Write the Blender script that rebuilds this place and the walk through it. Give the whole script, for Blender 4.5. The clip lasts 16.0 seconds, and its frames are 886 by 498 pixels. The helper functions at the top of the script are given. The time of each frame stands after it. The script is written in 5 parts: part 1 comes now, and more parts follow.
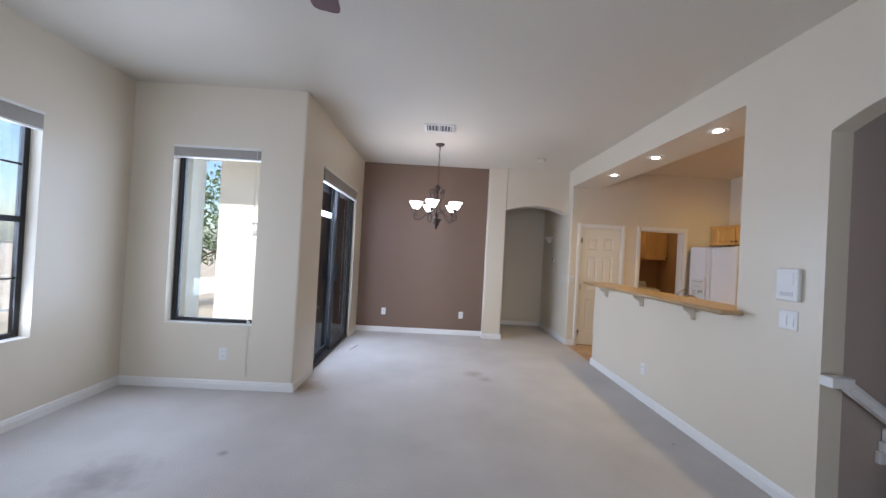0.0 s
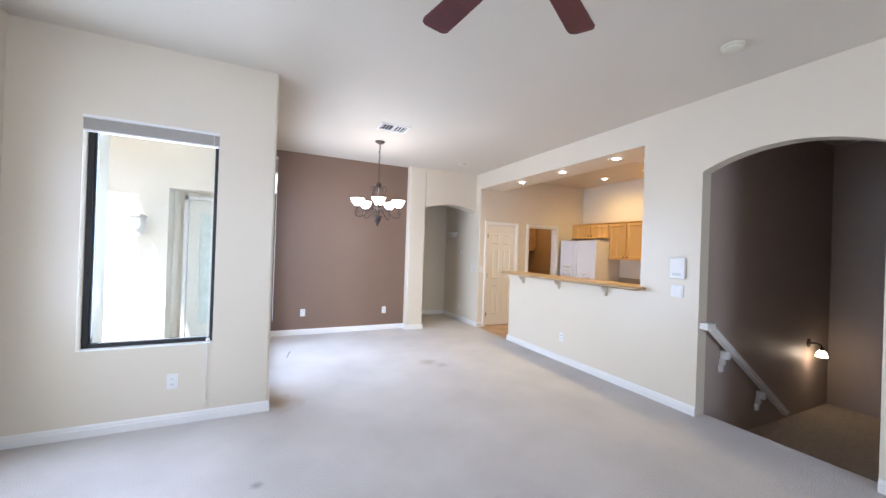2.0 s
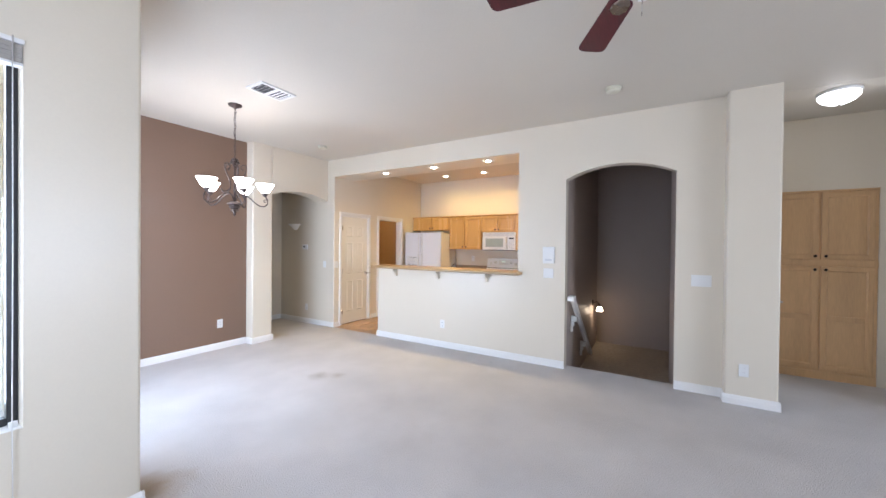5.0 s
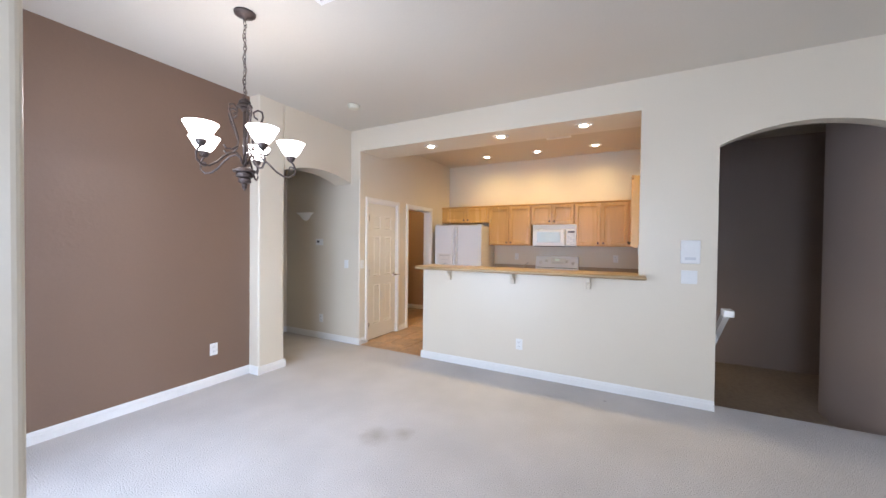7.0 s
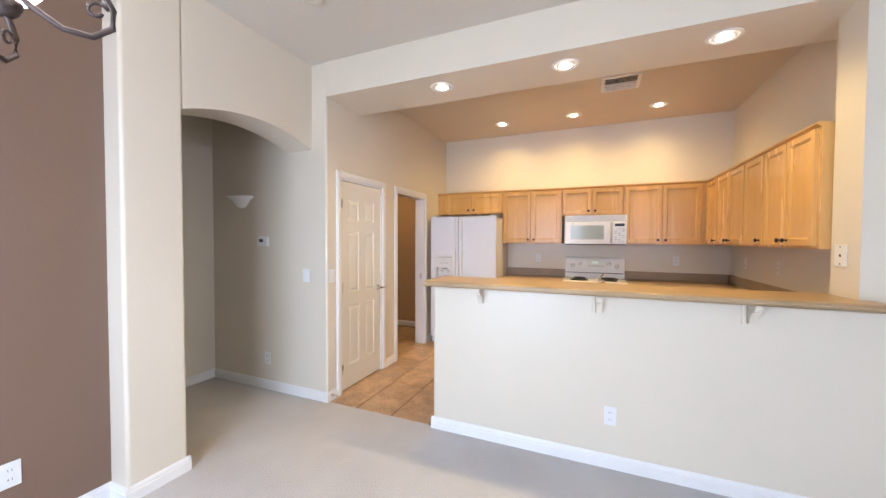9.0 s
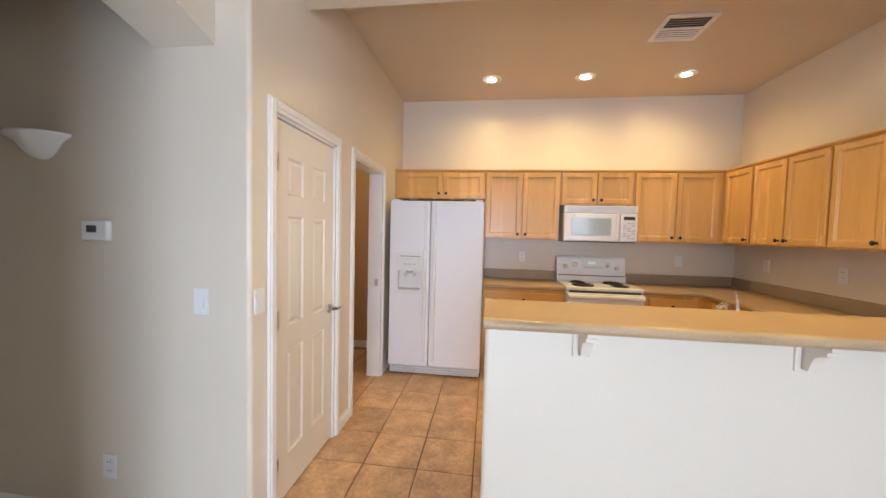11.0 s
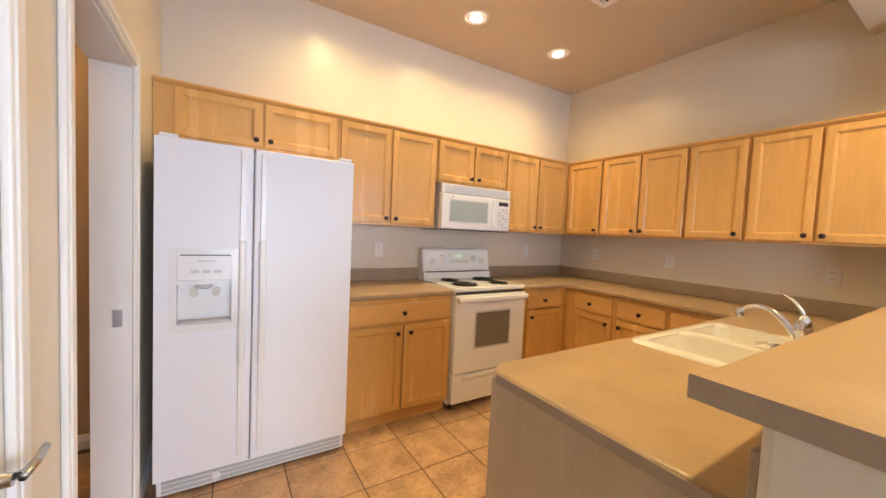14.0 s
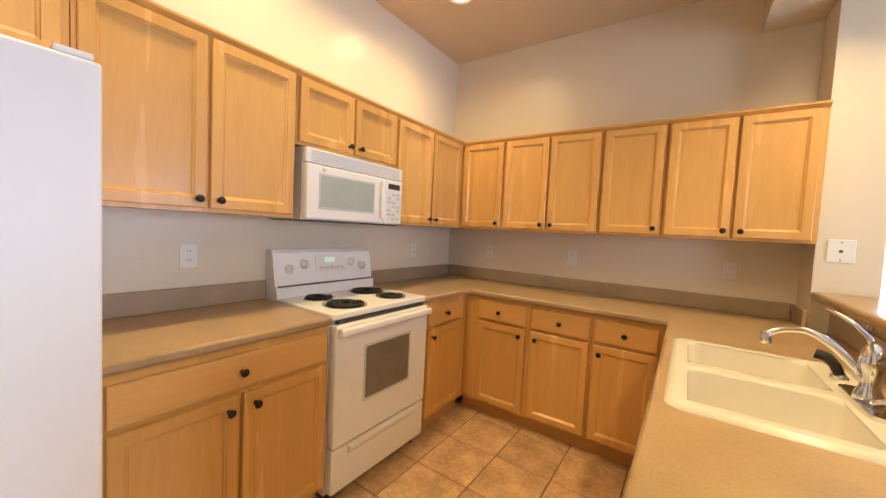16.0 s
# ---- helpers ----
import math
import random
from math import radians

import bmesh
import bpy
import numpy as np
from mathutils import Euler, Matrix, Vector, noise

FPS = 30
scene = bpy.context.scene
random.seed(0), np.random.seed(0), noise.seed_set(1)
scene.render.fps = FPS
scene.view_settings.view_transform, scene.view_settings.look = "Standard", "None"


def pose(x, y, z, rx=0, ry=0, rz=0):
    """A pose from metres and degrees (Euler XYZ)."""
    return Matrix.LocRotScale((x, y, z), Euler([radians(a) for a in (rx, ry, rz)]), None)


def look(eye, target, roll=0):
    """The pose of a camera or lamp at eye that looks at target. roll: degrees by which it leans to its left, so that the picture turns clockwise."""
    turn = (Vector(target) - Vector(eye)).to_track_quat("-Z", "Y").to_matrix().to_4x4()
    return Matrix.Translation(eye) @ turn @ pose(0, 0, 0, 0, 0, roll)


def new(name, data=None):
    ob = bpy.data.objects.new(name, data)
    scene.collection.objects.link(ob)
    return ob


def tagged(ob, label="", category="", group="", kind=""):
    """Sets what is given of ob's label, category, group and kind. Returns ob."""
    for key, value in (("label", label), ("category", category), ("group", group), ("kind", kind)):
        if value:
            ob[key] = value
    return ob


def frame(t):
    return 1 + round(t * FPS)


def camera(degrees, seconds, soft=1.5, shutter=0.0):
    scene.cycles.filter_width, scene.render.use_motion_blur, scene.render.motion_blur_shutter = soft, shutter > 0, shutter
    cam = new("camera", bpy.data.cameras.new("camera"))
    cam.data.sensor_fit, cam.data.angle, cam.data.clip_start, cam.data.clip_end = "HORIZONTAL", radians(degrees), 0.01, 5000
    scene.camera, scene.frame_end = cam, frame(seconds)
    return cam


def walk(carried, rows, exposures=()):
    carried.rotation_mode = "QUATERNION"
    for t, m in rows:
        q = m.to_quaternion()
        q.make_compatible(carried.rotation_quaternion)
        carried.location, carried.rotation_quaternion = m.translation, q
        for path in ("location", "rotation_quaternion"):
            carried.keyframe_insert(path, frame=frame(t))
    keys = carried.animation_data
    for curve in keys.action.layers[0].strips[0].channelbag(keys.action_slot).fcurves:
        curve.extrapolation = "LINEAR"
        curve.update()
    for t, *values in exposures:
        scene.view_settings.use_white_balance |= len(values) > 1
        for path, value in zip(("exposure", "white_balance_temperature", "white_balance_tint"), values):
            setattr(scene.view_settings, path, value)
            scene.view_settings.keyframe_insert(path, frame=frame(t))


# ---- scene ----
cam = camera(102.5, 16.0)
PATH = [
    (0, (0.285, 0.487, 1.42), (0.324, 2.486, 1.435), 3.1),
    (0.5, (-0.058, 0.473, 1.416), (0.189, 2.457, 1.425), 2.8),
    (1, (-0.392, 0.453, 1.419), (0.076, 2.397, 1.428), 2.5),
    (1.5, (-0.707, 0.508, 1.43), (-0.051, 2.398, 1.437), 2.3),
    (2, (-1.016, 0.541, 1.429), (-0.155, 2.346, 1.434), 2.0),
    (2.5, (-1.272, 0.595, 1.426), (-0.209, 2.289, 1.432), 1.8),
    (3, (-1.479, 0.714, 1.436), (-0.235, 2.281, 1.439), 1.5),
    (3.5, (-1.662, 0.82, 1.443), (-0.261, 2.247, 1.445), 1.2),
    (4, (-1.861, 0.983, 1.46), (-0.297, 2.229, 1.461), 1.0),
    (4.2, (-1.903, 1.086, 1.454), (-0.289, 2.267, 1.451), 0.9),
    (6.3, (-1.534, 2.582, 1.396), (0.221, 3.54, 1.377), 0.4),
    (6.5, (-1.471, 2.773, 1.388), (0.286, 3.724, 1.370), 0.4),
    (7, (-1.208, 3.076, 1.384), (0.558, 4.015, 1.352), 0.6),
    (7.5, (-0.888, 3.325, 1.400), (0.882, 4.255, 1.358), 0.6),
    (8, (-0.551, 3.646, 1.404), (1.226, 4.562, 1.353), 0.6),
    (8.5, (-0.22, 3.935, 1.395), (1.587, 4.789, 1.345), 0.4),
    (8.7, (-0.095, 4.043, 1.403), (1.725, 4.87, 1.352), 0.3),
    (10.8, (1.005, 5.239, 1.41), (2.977, 5.564, 1.323), 1.2),
    (11, (1.091, 5.308, 1.415), (3.073, 5.56, 1.318), 1.4),
    (11.5, (1.357, 5.499, 1.405), (3.353, 5.568, 1.305), 1.5),
    (12, (1.599, 5.646, 1.424), (3.592, 5.531, 1.302), 1.9),
    (12.5, (1.863, 5.838, 1.392), (3.82, 5.441, 1.287), 2.2),
    (13, (2.116, 5.893, 1.378), (4.004, 5.243, 1.269), 2.4),
    (13.5, (2.31, 5.926, 1.35), (4.113, 5.067, 1.247), 2.6),
    (14, (2.435, 5.992, 1.341), (4.134, 4.941, 1.237), 2.7),
    (14.5, (2.47, 5.94, 1.332), (4.085, 4.763, 1.23), 2.6),
    (15, (2.685, 5.816, 1.316), (4.157, 4.466, 1.216), 2.5),
    (15.5, (2.915, 5.632, 1.333), (4.265, 4.16, 1.226), 2.6),
    (16, (3.250, 5.608, 1.336), (4.383, 3.963, 1.230), 2.9),
]
walk(cam, [(t, look(eye, target, roll)) for t, eye, target, roll in PATH],
     exposures=[(t, stops, 5950 if t > 10 else 5880, 15.5) for t, stops in ((0.0, 0.60), (0.8, 0.77), (2.5, 1.42), (4.2, 1.40), (6.3, 1.24), (7.5, 1.12), (8.5, 1.36), (9.5, 1.4), (11.0, 1.28),
                                                      (12.0, 1.20), (13.0, 1.38), (14.5, 1.56), (16.0, 1.57))])

# ---- sky, sun, large lights ----
SUN_DIR = Vector((0.25, 0.50, -0.83)).normalized()
world = bpy.data.worlds.new("world")
scene.world = world
world.use_nodes = True
wn = world.node_tree
wn.nodes.clear()
sky = wn.nodes.new("ShaderNodeTexSky")
sky.sky_type, sky.sun_disc = "NISHITA", False
sky.sun_elevation, sky.sun_rotation = math.asin(0.83), math.atan2(-0.25, -0.50)
bg = wn.nodes.new("ShaderNodeBackground")
bg.inputs[1].default_value = 0.15
wo = wn.nodes.new("ShaderNodeOutputWorld")
wn.links.new(sky.outputs[0], bg.inputs[0])
wn.links.new(bg.outputs[0], wo.inputs[0])


def lamp(name, kind, place, target, power, color, **settings):
    data = bpy.data.lights.new(name, kind)
    data.energy, data.color = power, color
    for key, value in settings.items():
        if key == "size":
            data.size = value
        elif key == "size_y":
            data.shape, data.size_y = "RECTANGLE", value
        elif key == "radius":
            data.shadow_soft_size = value
        elif key == "cone":
            data.spot_size, data.spot_blend = radians(value), 1.0
        elif key == "angle":
            data.angle = radians(value)
        elif key == "spread":
            data.spread = radians(value)
    ob = new(name, data)
    ob.matrix_world = look(place, target)
    return ob


DAY, WARM = (0.72, 0.83, 1.0), (1.0, 0.72, 0.28)
lamp("sun", "SUN", (-8, -8, 12), Vector((-8, -8, 12)) + SUN_DIR, 5.0, (1.0, 0.93, 0.82), angle=0.5)
# daylight standing in the window openings
lamp("daylight_west", "AREA", (-2.79, 2.69, 1.46), (0, 2.69, 1.6), 21, DAY, size=0.85, size_y=1.55)
lamp("daylight_north", "AREA", (-1.84, 4.09, 1.45), (-1.84, 0, 1.2), 13, DAY, size=0.75, size_y=1.55)
lamp("daylight_slider", "AREA", (-1.17, 5.31, 1.15), (3, 5.31, 0.9), 49, DAY, size=1.5, size_y=2.0)
# added fill from the south; the window it stands in is guessed
lamp("daylight_south", "AREA", (0.2, -3.62, 1.35), (0.2, 0, 1.2), 46, DAY, size=1.8, size_y=1.8)

# ---- materials ----


def material(name, color, rough=0.6, metal=0.0, spec=0.5):
    m = bpy.data.materials.new(name)
    m.use_nodes = True
    b = m.node_tree.nodes["Principled BSDF"]
    b.inputs["Base Color"].default_value = (*color, 1)
    b.inputs["Roughness"].default_value = rough
    b.inputs["Metallic"].default_value = metal
    b.inputs["Specular IOR Level"].default_value = spec
    return m


def mottled(name, color, rough=0.6, metal=0.0, spec=0.5, big=2.0, fine=60.0, amount=0.10, bump=0.1, depth=0.002,
            stretch=(1, 1, 1), rand=0.0, rough_var=0.08, bump_scale=None, patches=None):
    """Base colour varied at two scales, with fine relief; rand varies it from piece to piece."""
    m = material(name, color, rough, metal, spec)
    nt = m.node_tree
    b = nt.nodes["Principled BSDF"]

    def node(kind, **kw):
        n = nt.nodes.new(kind)
        for k, v in kw.items():
            n.inputs[k].default_value = v
        return n
    tc = node("ShaderNodeTexCoord")
    mp = node("ShaderNodeMapping", Scale=stretch)
    source = tc.outputs["Object"]
    if rand:
        info = node("ShaderNodeObjectInfo")
        add = nt.nodes.new("ShaderNodeVectorMath")
        mul = nt.nodes.new("ShaderNodeMath")
        mul.operation = "MULTIPLY"
        mul.inputs[1].default_value = 37.0
        nt.links.new(info.outputs["Random"], mul.inputs[0])
        nt.links.new(source, add.inputs[0])
        nt.links.new(mul.outputs[0], add.inputs[1])
        source = add.outputs[0]
    nt.links.new(source, mp.inputs["Vector"])
    n1 = node("ShaderNodeTexNoise", Scale=big, Detail=4.0)
    n2 = node("ShaderNodeTexNoise", Scale=fine, Detail=3.0)
    for n in (n1, n2):
        nt.links.new(mp.outputs[0], n.inputs["Vector"])
    mix = nt.nodes.new("ShaderNodeMix")
    mix.data_type = "FLOAT"
    mix.inputs[0].default_value = 0.4
    nt.links.new(n1.outputs[0], mix.inputs[2])
    nt.links.new(n2.outputs[0], mix.inputs[3])
    ramp = nt.nodes.new("ShaderNodeValToRGB")
    lo = tuple(max(0, c * (1 - 1.6 * amount)) for c in color)
    hi = tuple(min(1, c * (1 + 1.6 * amount)) for c in color)
    ramp.color_ramp.elements[0].position, ramp.color_ramp.elements[0].color = 0.3, (*lo, 1)
    ramp.color_ramp.elements[1].position, ramp.color_ramp.elements[1].color = 0.7, (*hi, 1)
    nt.links.new(mix.outputs[0], ramp.inputs[0])
    out = ramp.outputs[0]
    if rand:
        hsv = nt.nodes.new("ShaderNodeHueSaturation")
        mr = node("ShaderNodeMapRange")
        mr.inputs["To Min"].default_value, mr.inputs["To Max"].default_value = 1 - rand, 1 + rand
        nt.links.new(info.outputs["Random"], mr.inputs["Value"])
        nt.links.new(mr.outputs[0], hsv.inputs["Value"])
        nt.links.new(out, hsv.inputs["Color"])
        out = hsv.outputs[0]
    if patches:
        # wear with a shape of its own: (x, y, radius, colour, strength)
        geo = nt.nodes.new("ShaderNodeNewGeometry")
        wob = node("ShaderNodeTexNoise", Scale=9.0, Detail=4.0)
        nt.links.new(geo.outputs["Position"], wob.inputs["Vector"])
        for px, py, pr, pc, ps in patches:
            d = nt.nodes.new("ShaderNodeVectorMath")
            d.operation = "DISTANCE"
            d.inputs[1].default_value = (px, py, 0)
            nt.links.new(geo.outputs["Position"], d.inputs[0])
            a = nt.nodes.new("ShaderNodeMath")
            a.operation = "MULTIPLY_ADD"
            a.inputs[1].default_value = pr * 1.6
            nt.links.new(wob.outputs[0], a.inputs[0])
            nt.links.new(d.outputs["Value"], a.inputs[2])
            f = node("ShaderNodeMapRange")
            f.inputs["From Min"].default_value, f.inputs["From Max"].default_value = pr * 0.9, pr * 2.2
            f.inputs["To Min"].default_value, f.inputs["To Max"].default_value = ps, 0
            nt.links.new(a.outputs[0], f.inputs["Value"])
            mx = nt.nodes.new("ShaderNodeMix")
            mx.data_type = "RGBA"
            mx.inputs[7].default_value = (*pc, 1)
            nt.links.new(f.outputs[0], mx.inputs[0])
            nt.links.new(out, mx.inputs[6])
            out = mx.outputs[2]
    nt.links.new(out, b.inputs["Base Color"])
    mr2 = node("ShaderNodeMapRange")
    mr2.inputs["To Min"].default_value, mr2.inputs["To Max"].default_value = rough - rough_var, min(1, rough + rough_var)
    nt.links.new(n1.outputs[0], mr2.inputs["Value"])
    nt.links.new(mr2.outputs[0], b.inputs["Roughness"])
    if bump:
        n3 = n2
        if bump_scale:
            n3 = node("ShaderNodeTexNoise", Scale=bump_scale, Detail=2.0)
            nt.links.new(mp.outputs[0], n3.inputs["Vector"])
        bp = node("ShaderNodeBump", Strength=bump, Distance=depth)
        nt.links.new(n3.outputs[0], bp.inputs["Height"])
        nt.links.new(bp.outputs[0], b.inputs["Normal"])
    return m


def glow(name, color, strength):
    m = material(name, (0.9, 0.88, 0.84), 0.4)
    b = m.node_tree.nodes["Principled BSDF"]
    b.inputs["Emission Color"].default_value = (*color, 1)
    b.inputs["Emission Strength"].default_value = strength
    return m


def clear_glass(name, tint=(0.95, 0.98, 0.97)):
    m = bpy.data.materials.new(name)
    m.use_nodes = True
    nt = m.node_tree
    nt.nodes.clear()
    out = nt.nodes.new("ShaderNodeOutputMaterial")
    tr = nt.nodes.new("ShaderNodeBsdfTransparent")
    tr.inputs[0].default_value = (*tint, 1)
    gl = nt.nodes.new("ShaderNodeBsdfGlossy")
    gl.inputs["Roughness"].default_value = 0.02
    fr = nt.nodes.new("ShaderNodeFresnel")
    fr.inputs[0].default_value = 1.45
    mx = nt.nodes.new("ShaderNodeMixShader")
    nt.links.new(fr.outputs[0], mx.inputs[0])
    nt.links.new(tr.outputs[0], mx.inputs[1])
    nt.links.new(gl.outputs[0], mx.inputs[2])
    nt.links.new(mx.outputs[0], out.inputs[0])
    return m


PAINT = mottled("cream_wall_paint", (0.66, 0.588, 0.468), 0.33, big=1.2, fine=90, amount=0.015, bump=0.13, depth=0.004, bump_scale=24)
BROWN = mottled("brown_wall_paint", (0.185, 0.114, 0.075), 0.42, big=1.2, fine=90, amount=0.03, bump=0.22, depth=0.004, bump_scale=38)
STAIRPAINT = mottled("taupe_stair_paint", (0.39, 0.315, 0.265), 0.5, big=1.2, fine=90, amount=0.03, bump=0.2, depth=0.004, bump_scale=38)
CEIL = mottled("tan_ceiling_paint", (0.60, 0.55, 0.465), 0.55, big=1.0, fine=80, amount=0.02, bump=0.22, depth=0.004, bump_scale=34)
# same tan paint, with the kitchen's dim warm bounce light put into the colour
CEIL2 = mottled("tan_ceiling_paint_warm_bounce", (0.54, 0.45, 0.33), 0.38, big=1.0, fine=80, amount=0.02, bump=0.25, depth=0.004, bump_scale=34)
STAIN1, STAIN2 = (0.30, 0.25, 0.19), (0.22, 0.20, 0.18)
CARPET = mottled("beige_carpet", (0.565, 0.537, 0.515), 0.95, spec=0.1, big=1.8, fine=150, amount=0.075, bump=0.75, depth=0.009, bump_scale=120,
                 patches=[(0.80, 4.68, 0.10, STAIN1, 0.5), (0.92, 4.52, 0.07, STAIN1, 0.45), (-1.58, 2.58, 0.20, STAIN2, 0.55),
                          (-1.06, 2.89, 0.03, STAIN2, 0.6), (2.236, 3.267, 0.012, STAIN2, 0.5), (0.3, 3.1, 0.2, STAIN1, 0.12),
                          (-0.92, 4.05, 0.16, (0.33, 0.22, 0.11), 0.6), (1.62, 6.62, 0.15, (0.36, 0.25, 0.14), 0.35), (0.4, 2.4, 0.25, STAIN2, 0.1),
                          (-0.9, 2.2, 0.3, STAIN2, 0.12)])
TRIM = mottled("white_trim_paint", (0.74, 0.72, 0.68), 0.32, big=3, fine=50, amount=0.02, bump=0.05)
DOORPAINT = mottled("white_door_paint", (0.70, 0.66, 0.575), 0.32, big=3, fine=70, amount=0.02, bump=0.12, stretch=(1, 1, 0.15))
MAPLE = mottled("maple_cabinet_wood", (0.63, 0.352, 0.105), 0.26, big=2.4, fine=26, amount=0.06, bump=0.03, stretch=(3.6, 3.6, 0.32), rand=0.07)
MAPLE_H = mottled("maple_rail_wood", (0.60, 0.333, 0.098), 0.30, big=2.2, fine=30, amount=0.05, bump=0.03, stretch=(0.35, 3.2, 3.2), rand=0.06)
HALLWOOD = mottled("hall_cabinet_wood", (0.58, 0.365, 0.18), 0.36, big=2.5, fine=28, amount=0.08, bump=0.08, stretch=(3.2, 3.2, 0.35), rand=0.07)
BIRCH = mottled("pale_birch_laminate", (0.50, 0.375, 0.235), 0.45, big=2.0, fine=40, amount=0.07, bump=0.04, stretch=(6, 6, 0.4))
LAMINATE = mottled("tan_laminate", (0.39, 0.265, 0.138), 0.33, big=5, fine=150, amount=0.13, bump=0.06)
LAMEDGE = mottled("taupe_laminate_edge", (0.33, 0.245, 0.165), 0.36, big=6, fine=150, amount=0.1, bump=0.06)
TILE = mottled("terracotta_floor_tile", (0.47, 0.295, 0.162), 0.34, big=7, fine=45, amount=0.27, bump=0.15, rand=0.10, rough_var=0.1)
GROUT = mottled("brown_grout", (0.16, 0.10, 0.065), 0.9, big=8, fine=120, amount=0.15, bump=0.3)
APPL = mottled("white_appliance_enamel", (0.80, 0.80, 0.81), 0.42, big=2, fine=300, amount=0.008, bump=0.16, depth=0.001, bump_scale=420, rough_var=0.03)
APPL2 = mottled("white_smooth_enamel", (0.80, 0.79, 0.76), 0.2, big=2, fine=100, amount=0.012, bump=0.0, rough_var=0.04)
APPLG = material("pale_grey_plastic", (0.55, 0.55, 0.55), 0.4)
LEDGE = mottled("grey_ledge_paint", (0.24, 0.215, 0.225), 0.5, big=1.2, fine=90, amount=0.03, bump=0.2, depth=0.004, bump_scale=38)
PLATE = material("white_plastic_plate", (0.72, 0.71, 0.68), 0.35)
AGED = material("yellowed_white_plastic", (0.62, 0.59, 0.46), 0.4)
SLOT = material("dark_slot", (0.05, 0.05, 0.05), 0.6)
BLACK = mottled("black_window_metal", (0.018, 0.018, 0.02), 0.35, big=3, fine=90, amount=0.2, bump=0.05)
IRON = mottled("brown_wrought_iron", (0.075, 0.055, 0.048), 0.45, 0.6, big=8, fine=90, amount=0.3, bump=0.3)
KNOB = material("dark_bronze_knob", (0.035, 0.025, 0.02), 0.35, 0.7)
NICKEL = mottled("satin_nickel", (0.55, 0.53, 0.50), 0.28, 1.0, big=6, fine=120, amount=0.04, bump=0.04)
CHROME = material("chrome", (0.75, 0.75, 0.76), 0.09, 1.0)
MAHOGANY = mottled("mahogany_blade", (0.07, 0.008, 0.011), 0.42, big=3, fine=24, amount=0.3, bump=0.05, stretch=(0.4, 4, 4))
SINKWHITE = mottled("cream_sink_enamel", (0.70, 0.655, 0.565), 0.2, big=3, fine=60, amount=0.012, bump=0.0, rough_var=0.03)
COIL = mottled("black_coil", (0.015, 0.014, 0.013), 0.5, 0.3, big=6, fine=90, amount=0.25, bump=0.1)
# smoked glass, base colour lightened to imitate what it reflects
DARKGLASS = mottled("smoked_oven_glass_with_reflection", (0.19, 0.165, 0.13), 0.12, big=4, fine=240, amount=0.15, bump=0.0, rough_var=0.03)
# grey glass with a pale greenish reflection painted into the base colour
MWGLASS = mottled("microwave_glass_with_reflection", (0.38, 0.43, 0.40), 0.10, big=4, fine=240, amount=0.06, bump=0.0, rough_var=0.03)
GLASS = clear_glass("window_glass")
SHADEFAB = mottled("taupe_blind_slats", (0.36, 0.33, 0.285), 0.6, big=4, fine=60, amount=0.05, bump=0.1)
STUCCO = mottled("patio_stucco", (0.80, 0.74, 0.64), 0.9, big=2, fine=60, amount=0.06, bump=0.5, bump_scale=55, depth=0.006)
CONCRETE = mottled("patio_concrete", (0.58, 0.55, 0.50), 0.85, big=2, fine=60, amount=0.1, bump=0.3)
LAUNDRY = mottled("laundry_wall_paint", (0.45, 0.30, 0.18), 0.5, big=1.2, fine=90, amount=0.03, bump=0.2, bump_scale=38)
SHADEGLOW = glow("lit_alabaster_shade", (1.0, 0.90, 0.80), 4.6)
CANGLOW = glow("lit_recessed_lamp", (1.0, 0.86, 0.62), 12.0)
FLUSHGLOW = glow("lit_flush_bowl", (1.0, 0.97, 0.92), 1.8)
SCONCEGLOW = glow("lit_sconce_glass", (1.0, 0.80, 0.52), 5.0)
GREENLED = glow("green_display", (0.05, 0.6, 0.45), 0.2)
FROST = material("frosted_white_glass", (0.80, 0.79, 0.76), 0.35)
CFL = material("white_lamp_glass", (0.82, 0.82, 0.80), 0.3)
LEAF = mottled("dusty_leaf", (0.12, 0.17, 0.06), 0.7, big=3, fine=30, amount=0.3, bump=0.0)
GROUND = mottled("dry_ground", (0.40, 0.33, 0.25), 0.95, big=1, fine=20, amount=0.15, bump=0.4)
BARK = mottled("grey_bark", (0.16, 0.12, 0.09), 0.9, big=6, fine=40, amount=0.2, bump=0.4)
# opaque pane; the pale reflection is its base colour
DOORGLASS = mottled("door_glass_pale_reflection", (0.62, 0.66, 0.60), 0.16, big=2, fine=20, amount=0.12, bump=0.0)

# ---- building helpers ----


def box(bm, x0, x1, y0, y1, z0, z1, bevel=0.0, seg=2):
    r = bmesh.ops.create_cube(bm, size=1)
    vs = r["verts"]
    for v in vs:
        v.co = Vector((x0 + (v.co.x + 0.5) * (x1 - x0), y0 + (v.co.y + 0.5) * (y1 - y0), z0 + (v.co.z + 0.5) * (z1 - z0)))
    if bevel:
        es = list({e for v in vs for e in v.link_edges})
        bmesh.ops.bevel(bm, geom=es, offset=bevel, segments=seg, affect="EDGES", profile=0.5)
    return bm


def B(*dims, bevel=0.0, seg=2):
    return box(bmesh.new(), *dims, bevel=bevel, seg=seg)


